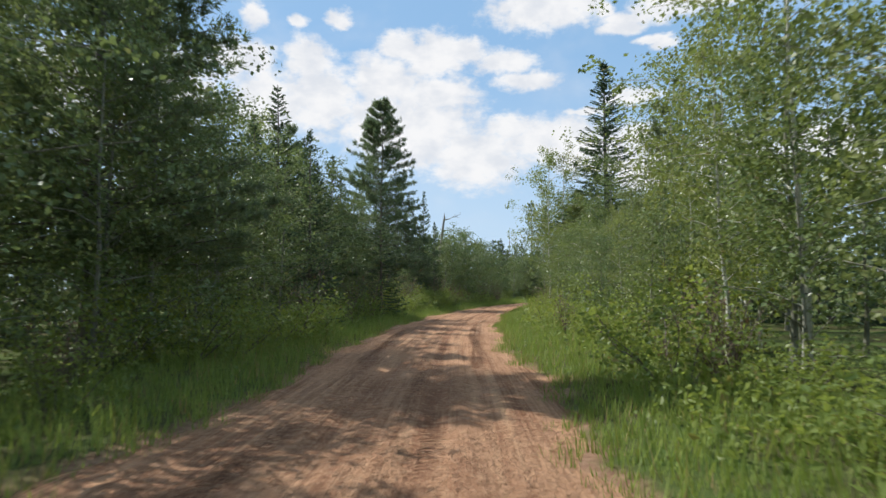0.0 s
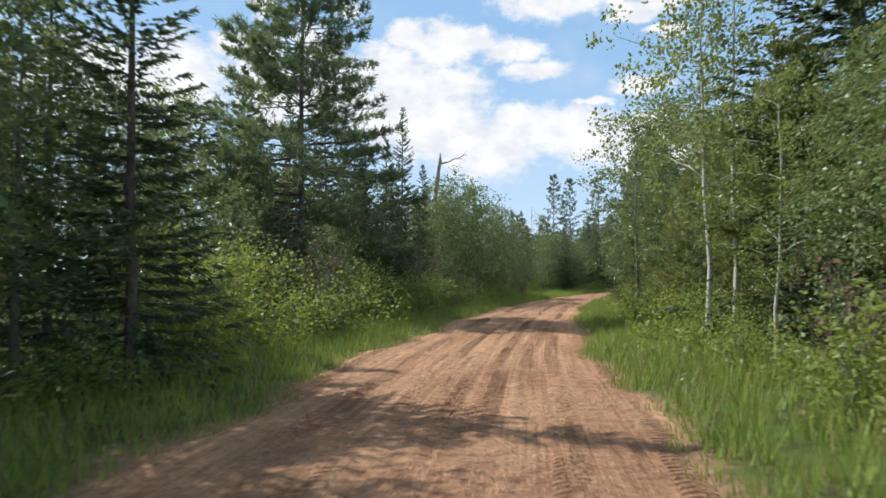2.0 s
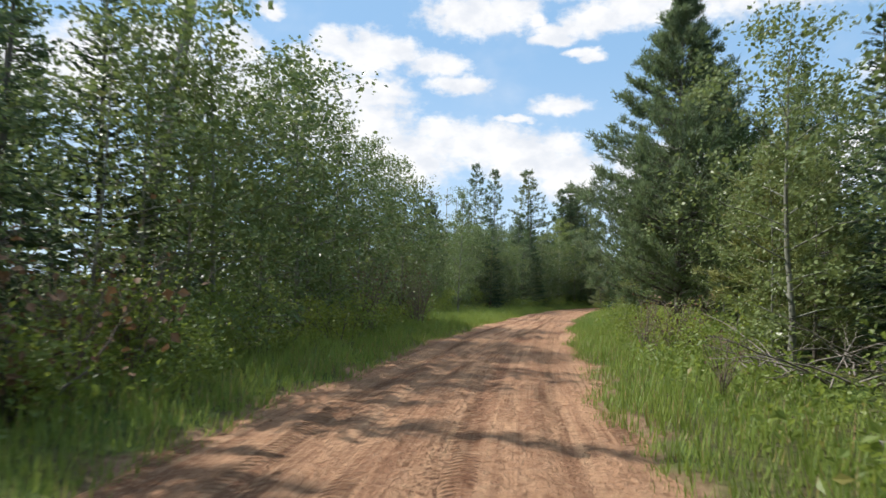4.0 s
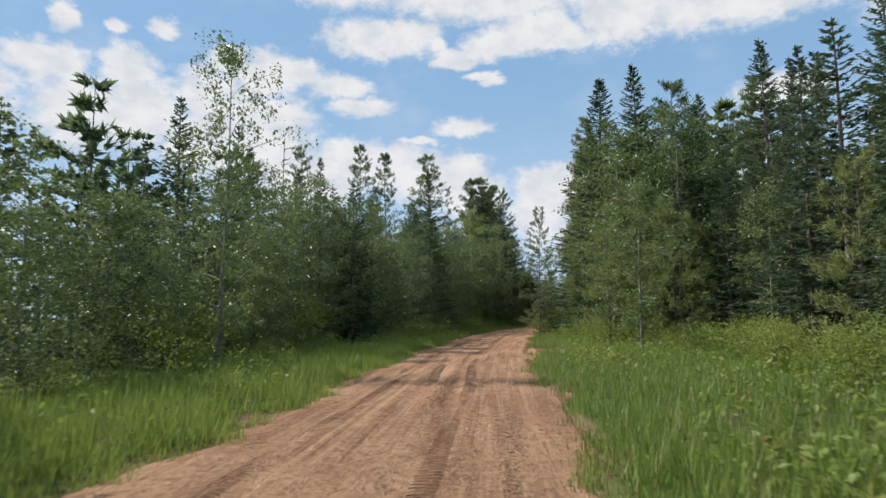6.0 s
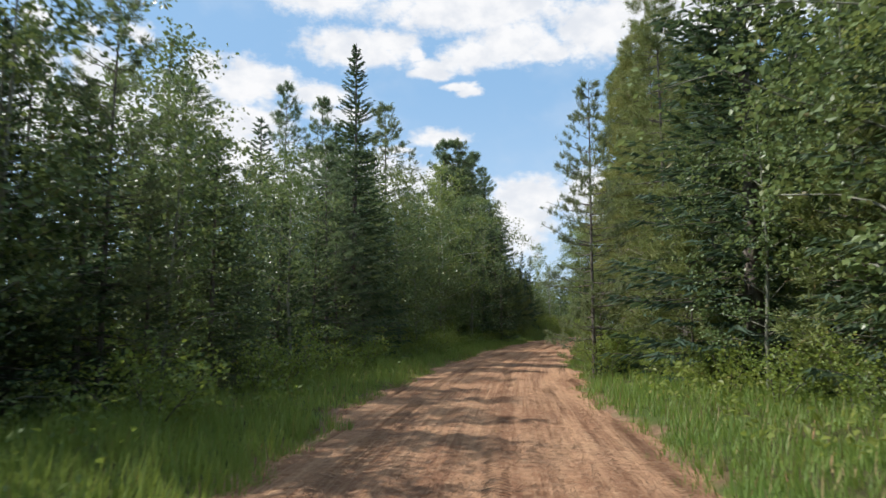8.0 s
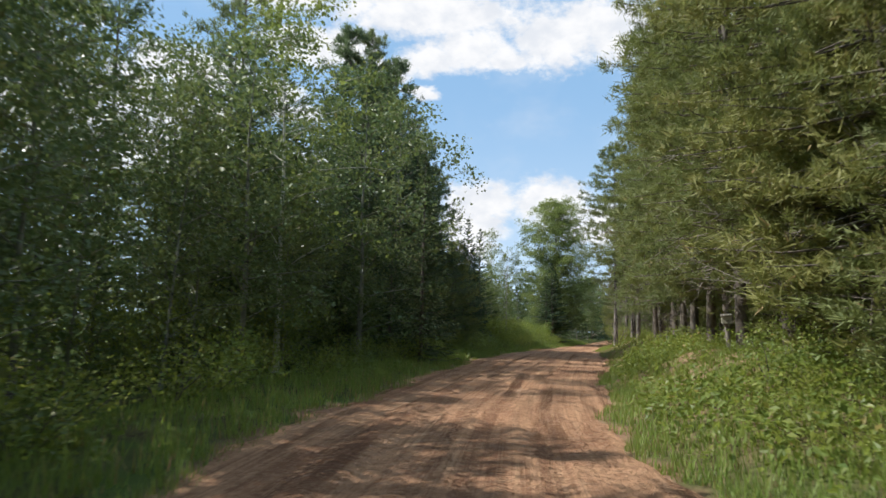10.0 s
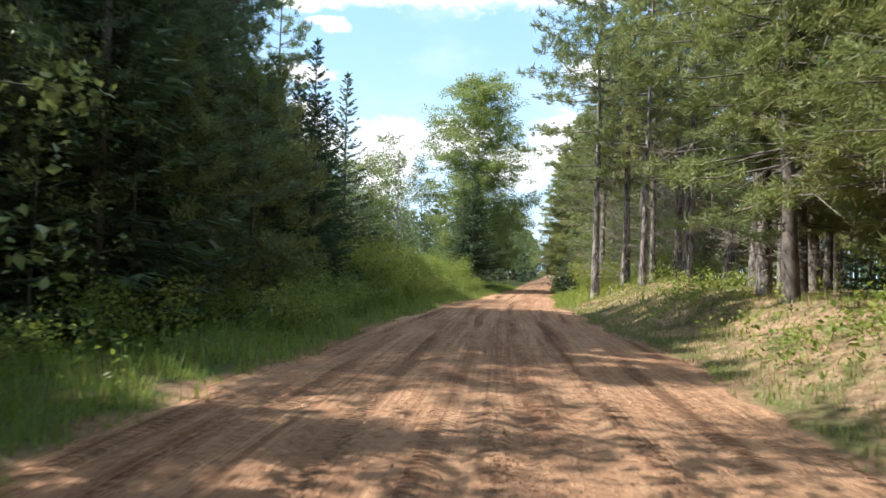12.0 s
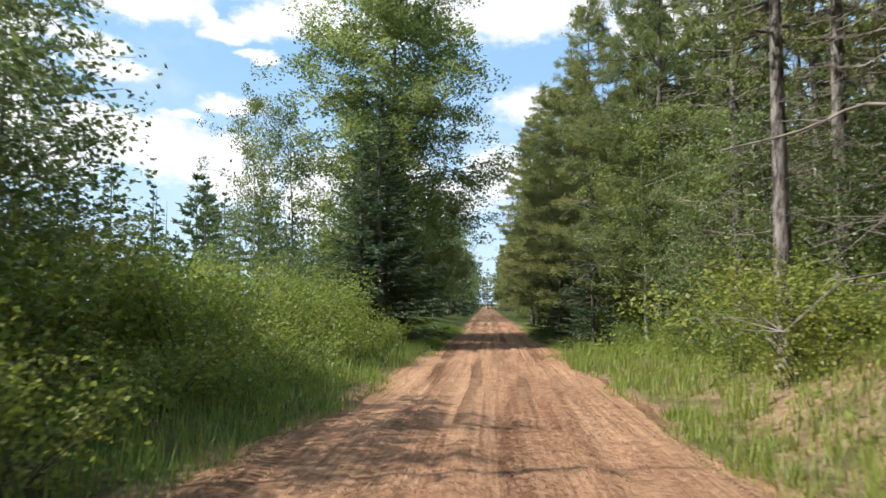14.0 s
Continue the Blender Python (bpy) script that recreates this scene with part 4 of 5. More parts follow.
single_trees(
    ("pine", -7.6, 32.4, 10.2, 0.9), ("pine", -8.2, 37.0, 10.2, 0.9), ("spruce", -7.2, 39.8, 9.6, 0.9), ("aspen", -8.6, 30.5, 10.4, 1.1), ("aspen", -7.4, 34.6, 10.0, 1.1), ("aspen", -9.6, 35.5, 10.6, 1.2), ("birch", -8.4, 28.0, 9.6, 1.1), ("aspen", 8.4, 33.2, 6.4, 1.1),
    ("aspen", 8.8, 30.2, 8.4, 0.95), ("birch", 12.2, 33.4, 11.0, 1.1), ("skirted", 80.0, 184.4, 13.6, 1.15), ("skirted", 82.3, 187.8, 12.6, 1.2),
    ("skirted", 84.6, 191.1, 13.0, 1.2), ("skirted", 88.3, 195.9, 13.3, 1.2), ("skirted", 92.2, 200.5, 13.3, 1.2), ("spruce", 77.7, 182.5, 5.8, 1.2),
    ("spruce", 82.0, 188.2, 5.6, 1.3), ("spruce", 79.9, 186.2, 5.0, 1.3))
# planted pines on the bank: edge rows, then the depth of the stand
for x, y in [(70.4, 172.4), (67.9, 168.3), (66.7, 166.2), (70.6, 167.7), (68.4, 165.4), (72.0, 170.4), (74.2, 169.9), (73.9, 173.0), (76.5, 172.0)]:
    set_plant("stand", x, y, rng.uniform(14.5, 18), rng, rng.uniform(0.85, 1.05))
set_plant("edge_pine", 66.4, 168.6, 16.6, rng, 1.02)
for row in range(5):
    for s in np.arange(134, 262, 3.2 if row < 2 else 5.0):
        open_part = 173 < s < 200
        if (row == 0 and 178 < s < 196) or (open_part and rng.random() < 0.35) or (s > 198 and row < 2 and rng.random() < 0.3):
            continue
        kind = "far_stand" if row > (2 if 168 < s < 204 else 0) else "skirted" if row == 0 and not open_part else "stand"
        by_plan(kind, s + rng.uniform(-0.6, 0.6), 3.4 + row * 3.2 + rng.uniform(-0.5, 0.5) + 1.0 * (s < 146), RIGHT, rng.uniform(12.0 if s > 198 else 14.5, 18.5), rng, rng.uniform(0.85, 1.15))

# left side
belt(LEFT, -8, 37, 1.8, (2.8, 4.8), [("sapling", 5, 4.5, 7), ("aspen", 2, 6.5, 8.5), ("spruce", 1, 4, 7)], rng)
belt(LEFT, -8, 36, 2.4, (5.2, 9), [("mid_aspen", 4, 7.5, 10), ("birch", 2, 7.5, 9.5), ("spruce", 2, 8, 11.5)], rng)
belt(LEFT, 37, 49, 1.6, (2.8, 5), [("sapling", 4, 2.8, 4.4), ("young_pine", 1, 2.5, 4), ("hazel", 2, 2, 3)], rng)
belt(LEFT, 50, 61, 1.7, (3.4, 5.2), [("spruce", 3, 3.2, 6.2), ("young_pine", 1, 3, 4.2)], rng)
belt(LEFT, 36, 58, 2.2, (7.5, 12), [("birch", 2, 6, 8), ("mid_aspen", 3, 6.5, 8.5)], rng)
belt(LEFT, 66, 84, 1.3, (2.8, 5), [("sapling", 6, 6.6, 8.5), ("aspen", 1, 6.8, 8.5)], rng)
belt(LEFT, 55, 67, 1.3, (2.2, 3.4), [("shrub", 2, 0.9, 1.5), ("hazel", 1, 1.4, 2.0)], rng)
belt(LEFT, 68, 84, 2.2, (5.5, 9), [("mid_aspen", 4, 7.2, 8.8), ("spruce", 1, 7, 9)], rng)
belt(LEFT, 84, 92, 2.2, (6, 9.5), [("mid_aspen", 3, 4.6, 6)], rng)
belt(LEFT, 82, 104, 1.2, (3.9, 6), [("sapling", 6, 3.3, 4.6), ("shrub", 1, 1.5, 2.4)], rng)
belt(LEFT, 82, 104, 2.4, (5.5, 9), [("mid_aspen", 3, 4.2, 5.6), ("spruce", 1, 4.5, 7)], rng)
belt(LEFT, 103, 134, 1.7, (3.4, 5.4), [("sapling", 5, 5, 7.5), ("spruce", 1, 5, 8), ("pine", 1, 6, 8), ("aspen", 2, 6.5, 8)], rng)
belt(LEFT, 103, 134, 2.6, (5.5, 10), [("mid_aspen", 3, 7, 9.5), ("spruce", 3, 8, 11), ("pine", 1, 9, 11)], rng)
belt(LEFT, 134, 148, 1.8, (2.8, 5), [("aspen", 4, 7.5, 10.5), ("sapling", 3, 5, 7), ("spruce", 2, 6, 9)], rng)
belt(LEFT, 148, 164, 1.9, (3.2, 5.4), [("aspen", 3, 5.5, 7), ("sapling", 4, 4.5, 6), ("spruce", 2, 4.5, 6.5)], rng)
belt(LEFT, 134, 148, 2.1, (5.5, 10), [("mid_aspen", 3, 10, 12.5), ("pine", 2, 11, 13.5), ("spruce", 2, 9, 12)], rng)
belt(LEFT, 148, 164, 2.3, (5.5, 10), [("mid_aspen", 3, 9, 11), ("pine", 2, 10, 12), ("spruce", 2, 8.5, 11)], rng)
belt(LEFT, 163, 171, 1.7, (3.2, 6.0), [("spruce", 3, 5, 8), ("young_pine", 1, 4.5, 6.5), ("sapling", 2, 4.5, 6.5)], rng)
belt(LEFT, 158, 170, 1.7, (6.4, 10.5), [("pine", 2, 9, 11), ("spruce", 2, 9, 11), ("mid_aspen", 1, 8, 10)], rng)
belt(LEFT, 170, 174, 0.9, (4.2, 6.6), [("pine", 2, 12, 14), ("spruce", 3, 12, 14)], rng)
belt(LEFT, 174, 178, 0.9, (5.3, 7.6), [("pine", 2, 12.5, 14.5), ("spruce", 3, 12.5, 14.5)], rng)
belt(LEFT, 178, 183, 0.9, (6.7, 9.2), [("pine", 2, 13, 15), ("spruce", 3, 13, 15)], rng)
belt(LEFT, 170, 181, 1.0, (8.2, 10.8), [("pine", 1, 18, 21), ("spruce", 1, 17, 20)], rng)
belt(LEFT, 171, 184, 1.2, (3.0, 5.0), [("spruce", 4, 6.8, 8.8), ("young_pine", 1, 6, 7.5), ("sapling", 2, 5.5, 7.5)], rng)
belt(LEFT, 144, 160, 1.4, (7.2, 10.5), [("aspen", 3, 9, 11.5), ("spruce", 1, 9, 11), ("pine", 1, 10, 12)], rng)
belt(LEFT, 172, 206, 0.9, (1.1, 2.6), [("shrub", 5, 0.7, 1.3)], rng)
belt(LEFT, 178, 206, 1.0, (2.8, 6.2), [("hazel", 4, 1.3, 2.8), ("sapling", 1, 2.2, 3.6), ("shrub", 2, 1.0, 1.9)], rng)
belt(LEFT, 180, 192, 1.6, (4.5, 9), [("sapling", 3, 4.5, 6.5), ("aspen", 1, 6, 8)], rng)
belt(LEFT, 186, 208, 3.2, (6, 11), [("mid_aspen", 2, 6, 9), ("spruce", 1, 5, 7)], rng)
belt(LEFT, 208, 262, 2.4, (2.4, 4.5), [("aspen", 3, 8, 13), ("spruce", 2, 7, 11), ("sapling", 2, 5, 7)], rng)
belt(LEFT, 186, 198, 1.5, (5.8, 8.8), [("sapling", 4, 3.2, 4.4)], rng)
belt(LEFT, 100, 170, 2.0, (5, 7.5), [("hazel", 1, 1.8, 2.8)], rng)
belt(LEFT, 98, 136, 1.5, (8, 12), [("far_spruce", 3, 5.5, 8), ("far_pine", 1, 7, 9)], rng)
belt(LEFT, -6, 60, 2.0, (9, 13), [("far_spruce", 3, 5, 7.5)], rng)
# right side
belt(RIGHT, 162, 179, 1.9, (3.9, 6.8), [("skirted", 2, 11, 15), ("stand", 1, 13, 16)], rng)
belt(RIGHT, 164, 180, 1.6, (7.2, 12), [("skirted", 1, 10, 14)], rng)
belt(RIGHT, 139, 170, 2.3, (3.9, 5.4), [("skirted", 3, 8.5, 13), ("young_pine", 2, 4, 7)], rng)
belt(RIGHT, 138, 166, 2.2, (1.3, 3.8), [("shrub", 1, 0.35, 0.7)], rng)
belt(RIGHT, 192, 212, 0.9, (1.8, 4.2), [("shrub", 3, 0.6, 1.2), ("hazel", 1, 1.2, 1.8)], rng)
belt(RIGHT, 196, 214, 1.5, (4.0, 7.5), [("birch", 2, 4, 6.5), ("sapling", 3, 3, 5)], rng)
belt(RIGHT, -6, 15, 1.7, (3.2, 5.2), [("sapling", 5, 5, 7.5), ("birch", 3, 7, 10), ("aspen", 2, 7, 9.5)], rng)
belt(RIGHT, 15, 22, 1.3, (3.0, 5.4), [("sapling", 5, 3.6, 5.2), ("hazel", 1, 2.2, 3.0)], rng)
belt(RIGHT, 22, 42, 1.6, (3.2, 5.2), [("sapling", 5, 3.4, 5.0), ("birch", 1, 4.5, 5.6)], rng)
belt(RIGHT, -6, 15, 2.0, (5, 9), [("birch", 4, 8.5, 11), ("mid_aspen", 3, 8, 11), ("pine", 1, 9, 11)], rng)
belt(RIGHT, 15, 24, 2.0, (5.5, 9.5), [("birch", 3, 5.2, 6.6), ("mid_aspen", 3, 5, 6.4)], rng)
belt(RIGHT, 23, 38, 2.2, (5.5, 9), [("birch", 4, 4.8, 6.6), ("mid_aspen", 3, 5, 6.6), ("spruce", 1, 5, 7)], rng)
belt(RIGHT, 38, 48, 2.2, (5.5, 9), [("birch", 4, 6, 8.5), ("mid_aspen", 3, 6.5, 8.5), ("spruce", 1, 6, 9)], rng)
belt(RIGHT, 44, 76, 2.2, (3.6, 6), [("sapling", 3, 5, 7), ("aspen", 2, 7, 8.5), ("young_pine", 3, 5, 7)], rng)
belt(RIGHT, 46, 80, 2.6, (6.5, 10), [("mid_aspen", 3, 7, 9), ("pine", 1, 8, 10), ("spruce", 1, 7, 9)], rng)
belt(RIGHT, 76, 88, 2.2, (4.5, 7), [("sapling", 2, 4, 6), ("aspen", 2, 6, 8), ("spruce", 1, 6, 9)], rng)
belt(RIGHT, 88, 116, 1.8, (8.2, 10.5), [("mid_aspen", 2, 6, 9), ("spruce", 4, 7, 12), ("young_pine", 1, 5, 7)], rng)
belt(RIGHT, 90, 118, 2.4, (11, 14), [("spruce", 3, 11, 15), ("pine", 1, 12, 15)], rng)
belt(RIGHT, 110, 136, 1.7, (3.6, 6.5), [("young_pine", 4, 3.5, 6.5), ("aspen", 3, 5, 9), ("birch", 2, 6, 9), ("spruce", 1, 6, 9)], rng)
belt(RIGHT, 116, 140, 2.6, (7.5, 11), [("spruce", 3, 11, 15), ("pine", 2, 11, 15), ("mid_aspen", 1, 9, 12)], rng)
belt(RIGHT, 190, 206, 1.5, (3.2, 6.5), [("sapling", 3, 3, 5.5), ("shrub", 2, 1.3, 2.2)], rng)
belt(RIGHT, 160, 200, 2.2, (9, 20), [("shrub", 3, 1.3, 2.2), ("sapling", 2, 2.5, 4.5), ("far_spruce", 2, 4, 6)], rng)
belt(RIGHT, 156, 204, 1.5, (16, 26), [("far_spruce", 3, 3.5, 6), ("far_aspen", 1, 3.5, 5)], rng)
belt(RIGHT, 196, 262, 2.6, (2.2, 3.4), [("sapling", 3, 3, 6), ("birch", 1, 6, 9), ("shrub", 3, 1.5, 2.5)], rng)
belt(RIGHT, 92, 136, 0.9, (4.6, 8.2), [("shrub", 3, 0.8, 1.3), ("hazel", 1, 1.0, 1.5)], rng)
# depth of the forest behind both edges
for side in (LEFT, RIGHT):
    belt(side, -10, 290 if side == LEFT else 164, 2.5, (10, 16), [("far_aspen", 2, 7, 9.5), ("far_spruce", 3, 7, 10), ("far_pine", 1, 9, 11)], rng)
    belt(side, 0, 300, 4.0, (19, 28), [("far_spruce", 2, 9, 12), ("far_pine", 1, 10, 13)], rng)
belt(LEFT, 262, 400, 2.6, (2.2, 6), [("far_aspen", 2, 9, 13), ("far_spruce", 2, 8, 12)], rng)
belt(RIGHT, 262, 400, 3.0, (2.2, 6), [("far_stand", 2, 13, 16), ("far_spruce", 1, 8, 12)], rng)
# woods too deep to tell the trees apart
def far_woods():
    rng2 = np.random.default_rng(77)
    src = stock["far_spruce"][0][0].children[1].data
    v = np.array([tuple(q.co) for q in src.vertices])
    f = np.array([tuple(q.vertices) for q in src.polygons])
    b = Bunch()
    for side in (LEFT, RIGHT):
        for s in np.arange(0, 330, 3.0):
            for near, far in ((26, 36), (36, 50), (50, 66), (66, 84)):
                u = side * rng2.uniform(near, far)
                x, y = place(s + rng2.uniform(-1.2, 1.2), u)
                a, k = rng2.uniform(0, 6.28), rng2.uniform(0.75, 1.1) * (0.45 if side == LEFT and 190 < s < 240 else 1.0)
                turn = np.array([[math.cos(a), -math.sin(a), 0], [math.sin(a), math.cos(a), 0], [0, 0, 1]])
                b.add(v @ turn.T * k + (float(x), float(y), 0.5), f)
    for s in np.arange(150, 216, 1.1):             # low young spruces under the planted pines
        x, y = place(s, rng2.uniform(14.5, 25))
        a, k = rng2.uniform(0, 6.28), rng2.uniform(0.30, 0.48)
        turn = np.array([[math.cos(a), -math.sin(a), 0], [math.sin(a), math.cos(a), 0], [0, 0, 1]])
        b.add(v @ turn.T * k * (1.3, 1.3, 1.0) + (float(x), float(y), 1.2), f)
    for s in np.arange(140, 250, 0.7):             # thick young growth behind the stand
        x, y = place(s, rng2.uniform(26, 60))
        a, k = rng2.uniform(0, 6.28), rng2.uniform(0.5, 0.85)
        turn = np.array([[math.cos(a), -math.sin(a), 0], [math.sin(a), math.cos(a), 0], [0, 0, 1]])
        b.add(v @ turn.T * k * (1.35, 1.35, 1.0) + (float(x), float(y), 0.6), f)
    tagged(new("far_woods", b.mesh("far_woods", M_SPRUCE)), "dark depth of conifer forest behind the road edge", "forest", kind="stuff")


far_woods()
for k in range(16):        # the track bends out of sight among far trees
    x, y = place(rng.uniform(388, 402), -13 + 26 * (k + rng.uniform(0, 1)) / 16)
    set_plant(("far_spruce", "far_aspen")[k % 2], float(x), float(y), rng.uniform(9, 14), rng)
# low plants of the verges
belt(LEFT, 2, 86, 1.5, (1.7, 3.2), [("shrub", 1, 0.8, 1.7)], rng)
belt(LEFT, 86, 114, 2.2, (3.4, 4.2), [("shrub", 1, 0.6, 1.1)], rng)
belt(LEFT, 114, 182, 1.5, (1.9, 3.2), [("shrub", 1, 0.7, 1.4)], rng)
belt(LEFT, 185, 206, 0.9, (2.2, 5.2), [("hazel", 1, 1.5, 2.6)], rng)
belt(RIGHT, 2, 84, 1.6, (1.9, 3.2), [("shrub", 1, 0.7, 1.5)], rng)
belt(RIGHT, 110, 146, 1.7, (2.2, 4.0), [("shrub", 1, 0.6, 1.3)], rng)
rng = np.random.default_rng(17)
belt(LEFT, 108, 136, 2.0, (3.3, 5.0), [("spruce", 3, 4.5, 7.5), ("pine", 1, 6, 7.5)], rng)
belt(RIGHT, 192, 214, 0.9, (2.6, 6.0), [("sapling", 3, 2.6, 5.0), ("hazel", 2, 1.4, 2.4), ("shrub", 1, 1.0, 1.6)], rng)
belt(RIGHT, 198, 216, 2.2, (3.4, 6.0), [("birch", 1, 5.0, 8.0)], rng)
belt(RIGHT, 160, 192, 1.6, (19, 25), [("far_stand", 1, 12, 16), ("far_spruce", 2, 5, 8)], rng)
single_trees(("pine", 19.5, 113.7, 8.2, 0.85), ("aspen", 18.4, 111.6, 7.9, 1.1), ("aspen", 20.4, 116.6, 8.3, 1.05), ("spruce", 17.4, 113.0, 8.6, 0.95))
single_trees(("aspen", 59.4, 177.0, 6.9, 1.35), ("birch", 58.4, 176.0, 6.7, 1.25), ("sapling", 60.5, 178.5, 6.2, 1.3), ("spruce", 72.7, 188.0, 8.0, 1.35), ("spruce", 71.6, 187.6, 7.2, 1.3))

for kind, some in stock.items():
    for thing, h, spots in some:
        for m in spots[1:]:
            copy_thing(thing, m)
        thing.matrix_basis = spots[0] if spots else pose(0, -80, 0)

rusty = shrub("withered_shrub", 1.3, 1.0, 420, 99, M_RUST, 0.10)
tagged(rusty, "withered shrub with reddish brown dead leaves", "shrub")
rusty.matrix_basis = pose(2.2, 59.5, 0.1) @ Matrix.Diagonal((1.3, 1.3, 1.45, 1))
# dead stems
for x, y, h, n, seed in [(0.35, 68.3, 9.9, 3, 1), (14.7, 115.0, 11.8, 12, 2), (16.0, 116.0, 11.0, 12, 3), (59.6, 174.4, 7.8, 26, 4)]:
    ob = snag("dead_snag", h, seed, 1.5 if seed == 1 else 0.30 if seed == 4 else 0.45, n, 0.024 if seed == 1 else 0.0055, seed == 1)
    tagged(ob, "grey dead standing tree trunk with bare broken limbs", "dead tree", "dead snags")
    ob.matrix_basis = pose(x, y, 0.0, 0, 7 if seed == 1 else 2, 0 if seed == 1 else seed * 50)

def bare_stem(points, r, seed, label):
    """A dead sapling bent out over the bank: one tapering stem with a few bare twigs."""
    rng2 = np.random.default_rng(seed)
    b = Bunch()
    k = np.array(points, float)
    f = np.linspace(0, len(k) - 1, 16)
    pts = np.stack([np.interp(f, np.arange(len(k)), k[:, i]) for i in range(3)], 1)
    pts[1:-1] = (pts[:-2] + 2 * pts[1:-1] + pts[2:]) / 4
    b.tube(pts, r * (1 - 0.8 * f / f[-1]) + 0.004, 6)
    for q in range(9):
        e = pts[int(rng2.integers(5, 15))]
        tw = unit(pts[-1] - pts[8] + rng2.normal(size=3) * 0.8) * rng2.uniform(0.25, 0.8)
        b.tube([e, e + tw * 0.5 + rng2.normal(size=3) * 0.03, e + tw], [0.009, 0.006, 0.002], 4)
    thing = new("dead_sapling", b.mesh("dead_sapling", M_TWIG, True))
    return tagged(thing, label, "dead tree")


bare_stem([(68.6, 168.6, 0.75), (68.5, 169.0, 2.4), (68.4, 169.6, 3.5), (68.4, 170.4, 3.85), (68.45, 171.1, 3.65), (68.4, 172.2, 3.6)], 0.032, 1, "bare dead sapling arching out from the pine stand")
bare_stem([(65.2, 166.6, 0.75), (65.35, 166.35, 1.4), (65.55, 166.0, 2.1)], 0.018, 2, "broken dead stem leaning on the sandy bank")
def bare_shrub(seed, h):
    """A half-dead bush: a fan of thin bare stems with a few brown leaves left."""
    rng2 = np.random.default_rng(seed)
    wood, dry = Bunch(), Bunch()
    tips = []
    for k in range(16):
        a, o = rng2.uniform(0, 2 * math.pi), rng2.uniform(0.2, 0.9) * h * 0.6
        t = np.linspace(0, 1, 5)[:, None]
        pts = np.array([math.cos(a) * o, math.sin(a) * o, h * rng2.uniform(0.6, 1.0)]) * t ** np.array([1.3, 1.3, 0.9]) + rng2.normal(size=(5, 3)) * 0.05 * t
        wood.tube(pts, 0.010 * (1 - 0.8 * t[:, 0]) + 0.002, 3)
        for q in range(4):
            e = pts[int(rng2.integers(1, 5))]
            tw = unit(rng2.normal(size=3) + (0, 0, 0.6)) * rng2.uniform(0.12, 0.4) * h * 0.6
            wood.tube([e, e + tw * 0.5, e + tw], [0.005, 0.004, 0.002], 3)
            tips.append(e + tw)
    leaves(dry, np.array(tips) + rng2.normal(size=(len(tips), 3)) * 0.04, 0.08, rng2)
    return tagged(plant("bare_shrub", wood.mesh("trunk", M_BARK_RED, True), dry.mesh("crown", M_RUST)),
                  "half-dead bush of thin bare brown stems at the forest edge", "shrub", "bare shrubs")


rng3 = np.random.default_rng(31)
bushes = [bare_shrub(k, 1.5 + 0.3 * k) for k in range(3)]
for k in range(60):
    side = LEFT if k % 3 else RIGHT
    s = rng3.uniform(6, 84) if side == LEFT else rng3.uniform(6, 80)
    u = side * (2.2 + rng3.uniform(1.6, 3.2) + (5.5 if side == RIGHT and 80 < s < 115 else 0.0))      # the meadow stays open
    x, y = place(s, u)
    m = pose(float(x), float(y), float(ground_height(np.array(s), np.array(u))) - 0.05, 0, 0, rng3.uniform(0, 360)) @ Matrix.Scale(rng3.uniform(0.7, 1.2), 4)
    if k < 3:
        bushes[k].matrix_basis = m
    else:
        copy_thing(bushes[k % 3], m)

# fallen logs and brushwood
def fallen_log(x, y, length, r, turn, seed):
    rng2 = np.random.default_rng(seed)
    b = Bunch()
    t = np.linspace(0, 1, 7)
    pts = np.c_[(t - 0.5) * length, rng2.normal(size=7) * 0.04, rng2.normal(size=7) * 0.02]
    b.tube(pts, r * (1 - 0.4 * t), 8)
    for k in range(4):
        p = pts[int(rng2.integers(1, 6))]
        w = unit(rng2.normal(size=3) + (0, 0, 0.5)) * rng2.uniform(0.3, 0.9)
        b.tube([p, p + w * 0.5, p + w], [0.02, 0.014, 0.005], 4)
    ob = new("fallen_log", b.mesh("fallen_log", M_DEAD, True))
    s, u = plan_of(x, y)
    ob.matrix_basis = pose(x, y, float(ground_height(np.array(s), np.array(u))) + r * 0.7, 0, 2, turn)
    return tagged(ob, "weathered grey fallen log lying in the grass", "log", "fallen logs")


for x, y, length, r, turn, seed in [(11.9, 57.5, 2.6, 0.05, -10, 1), (29.6, 100.5, 3.4, 0.10, -12, 2), (31.0, 99.0, 3.0, 0.09, 8, 3)]:
    fallen_log(x, y, length, r, turn, seed)


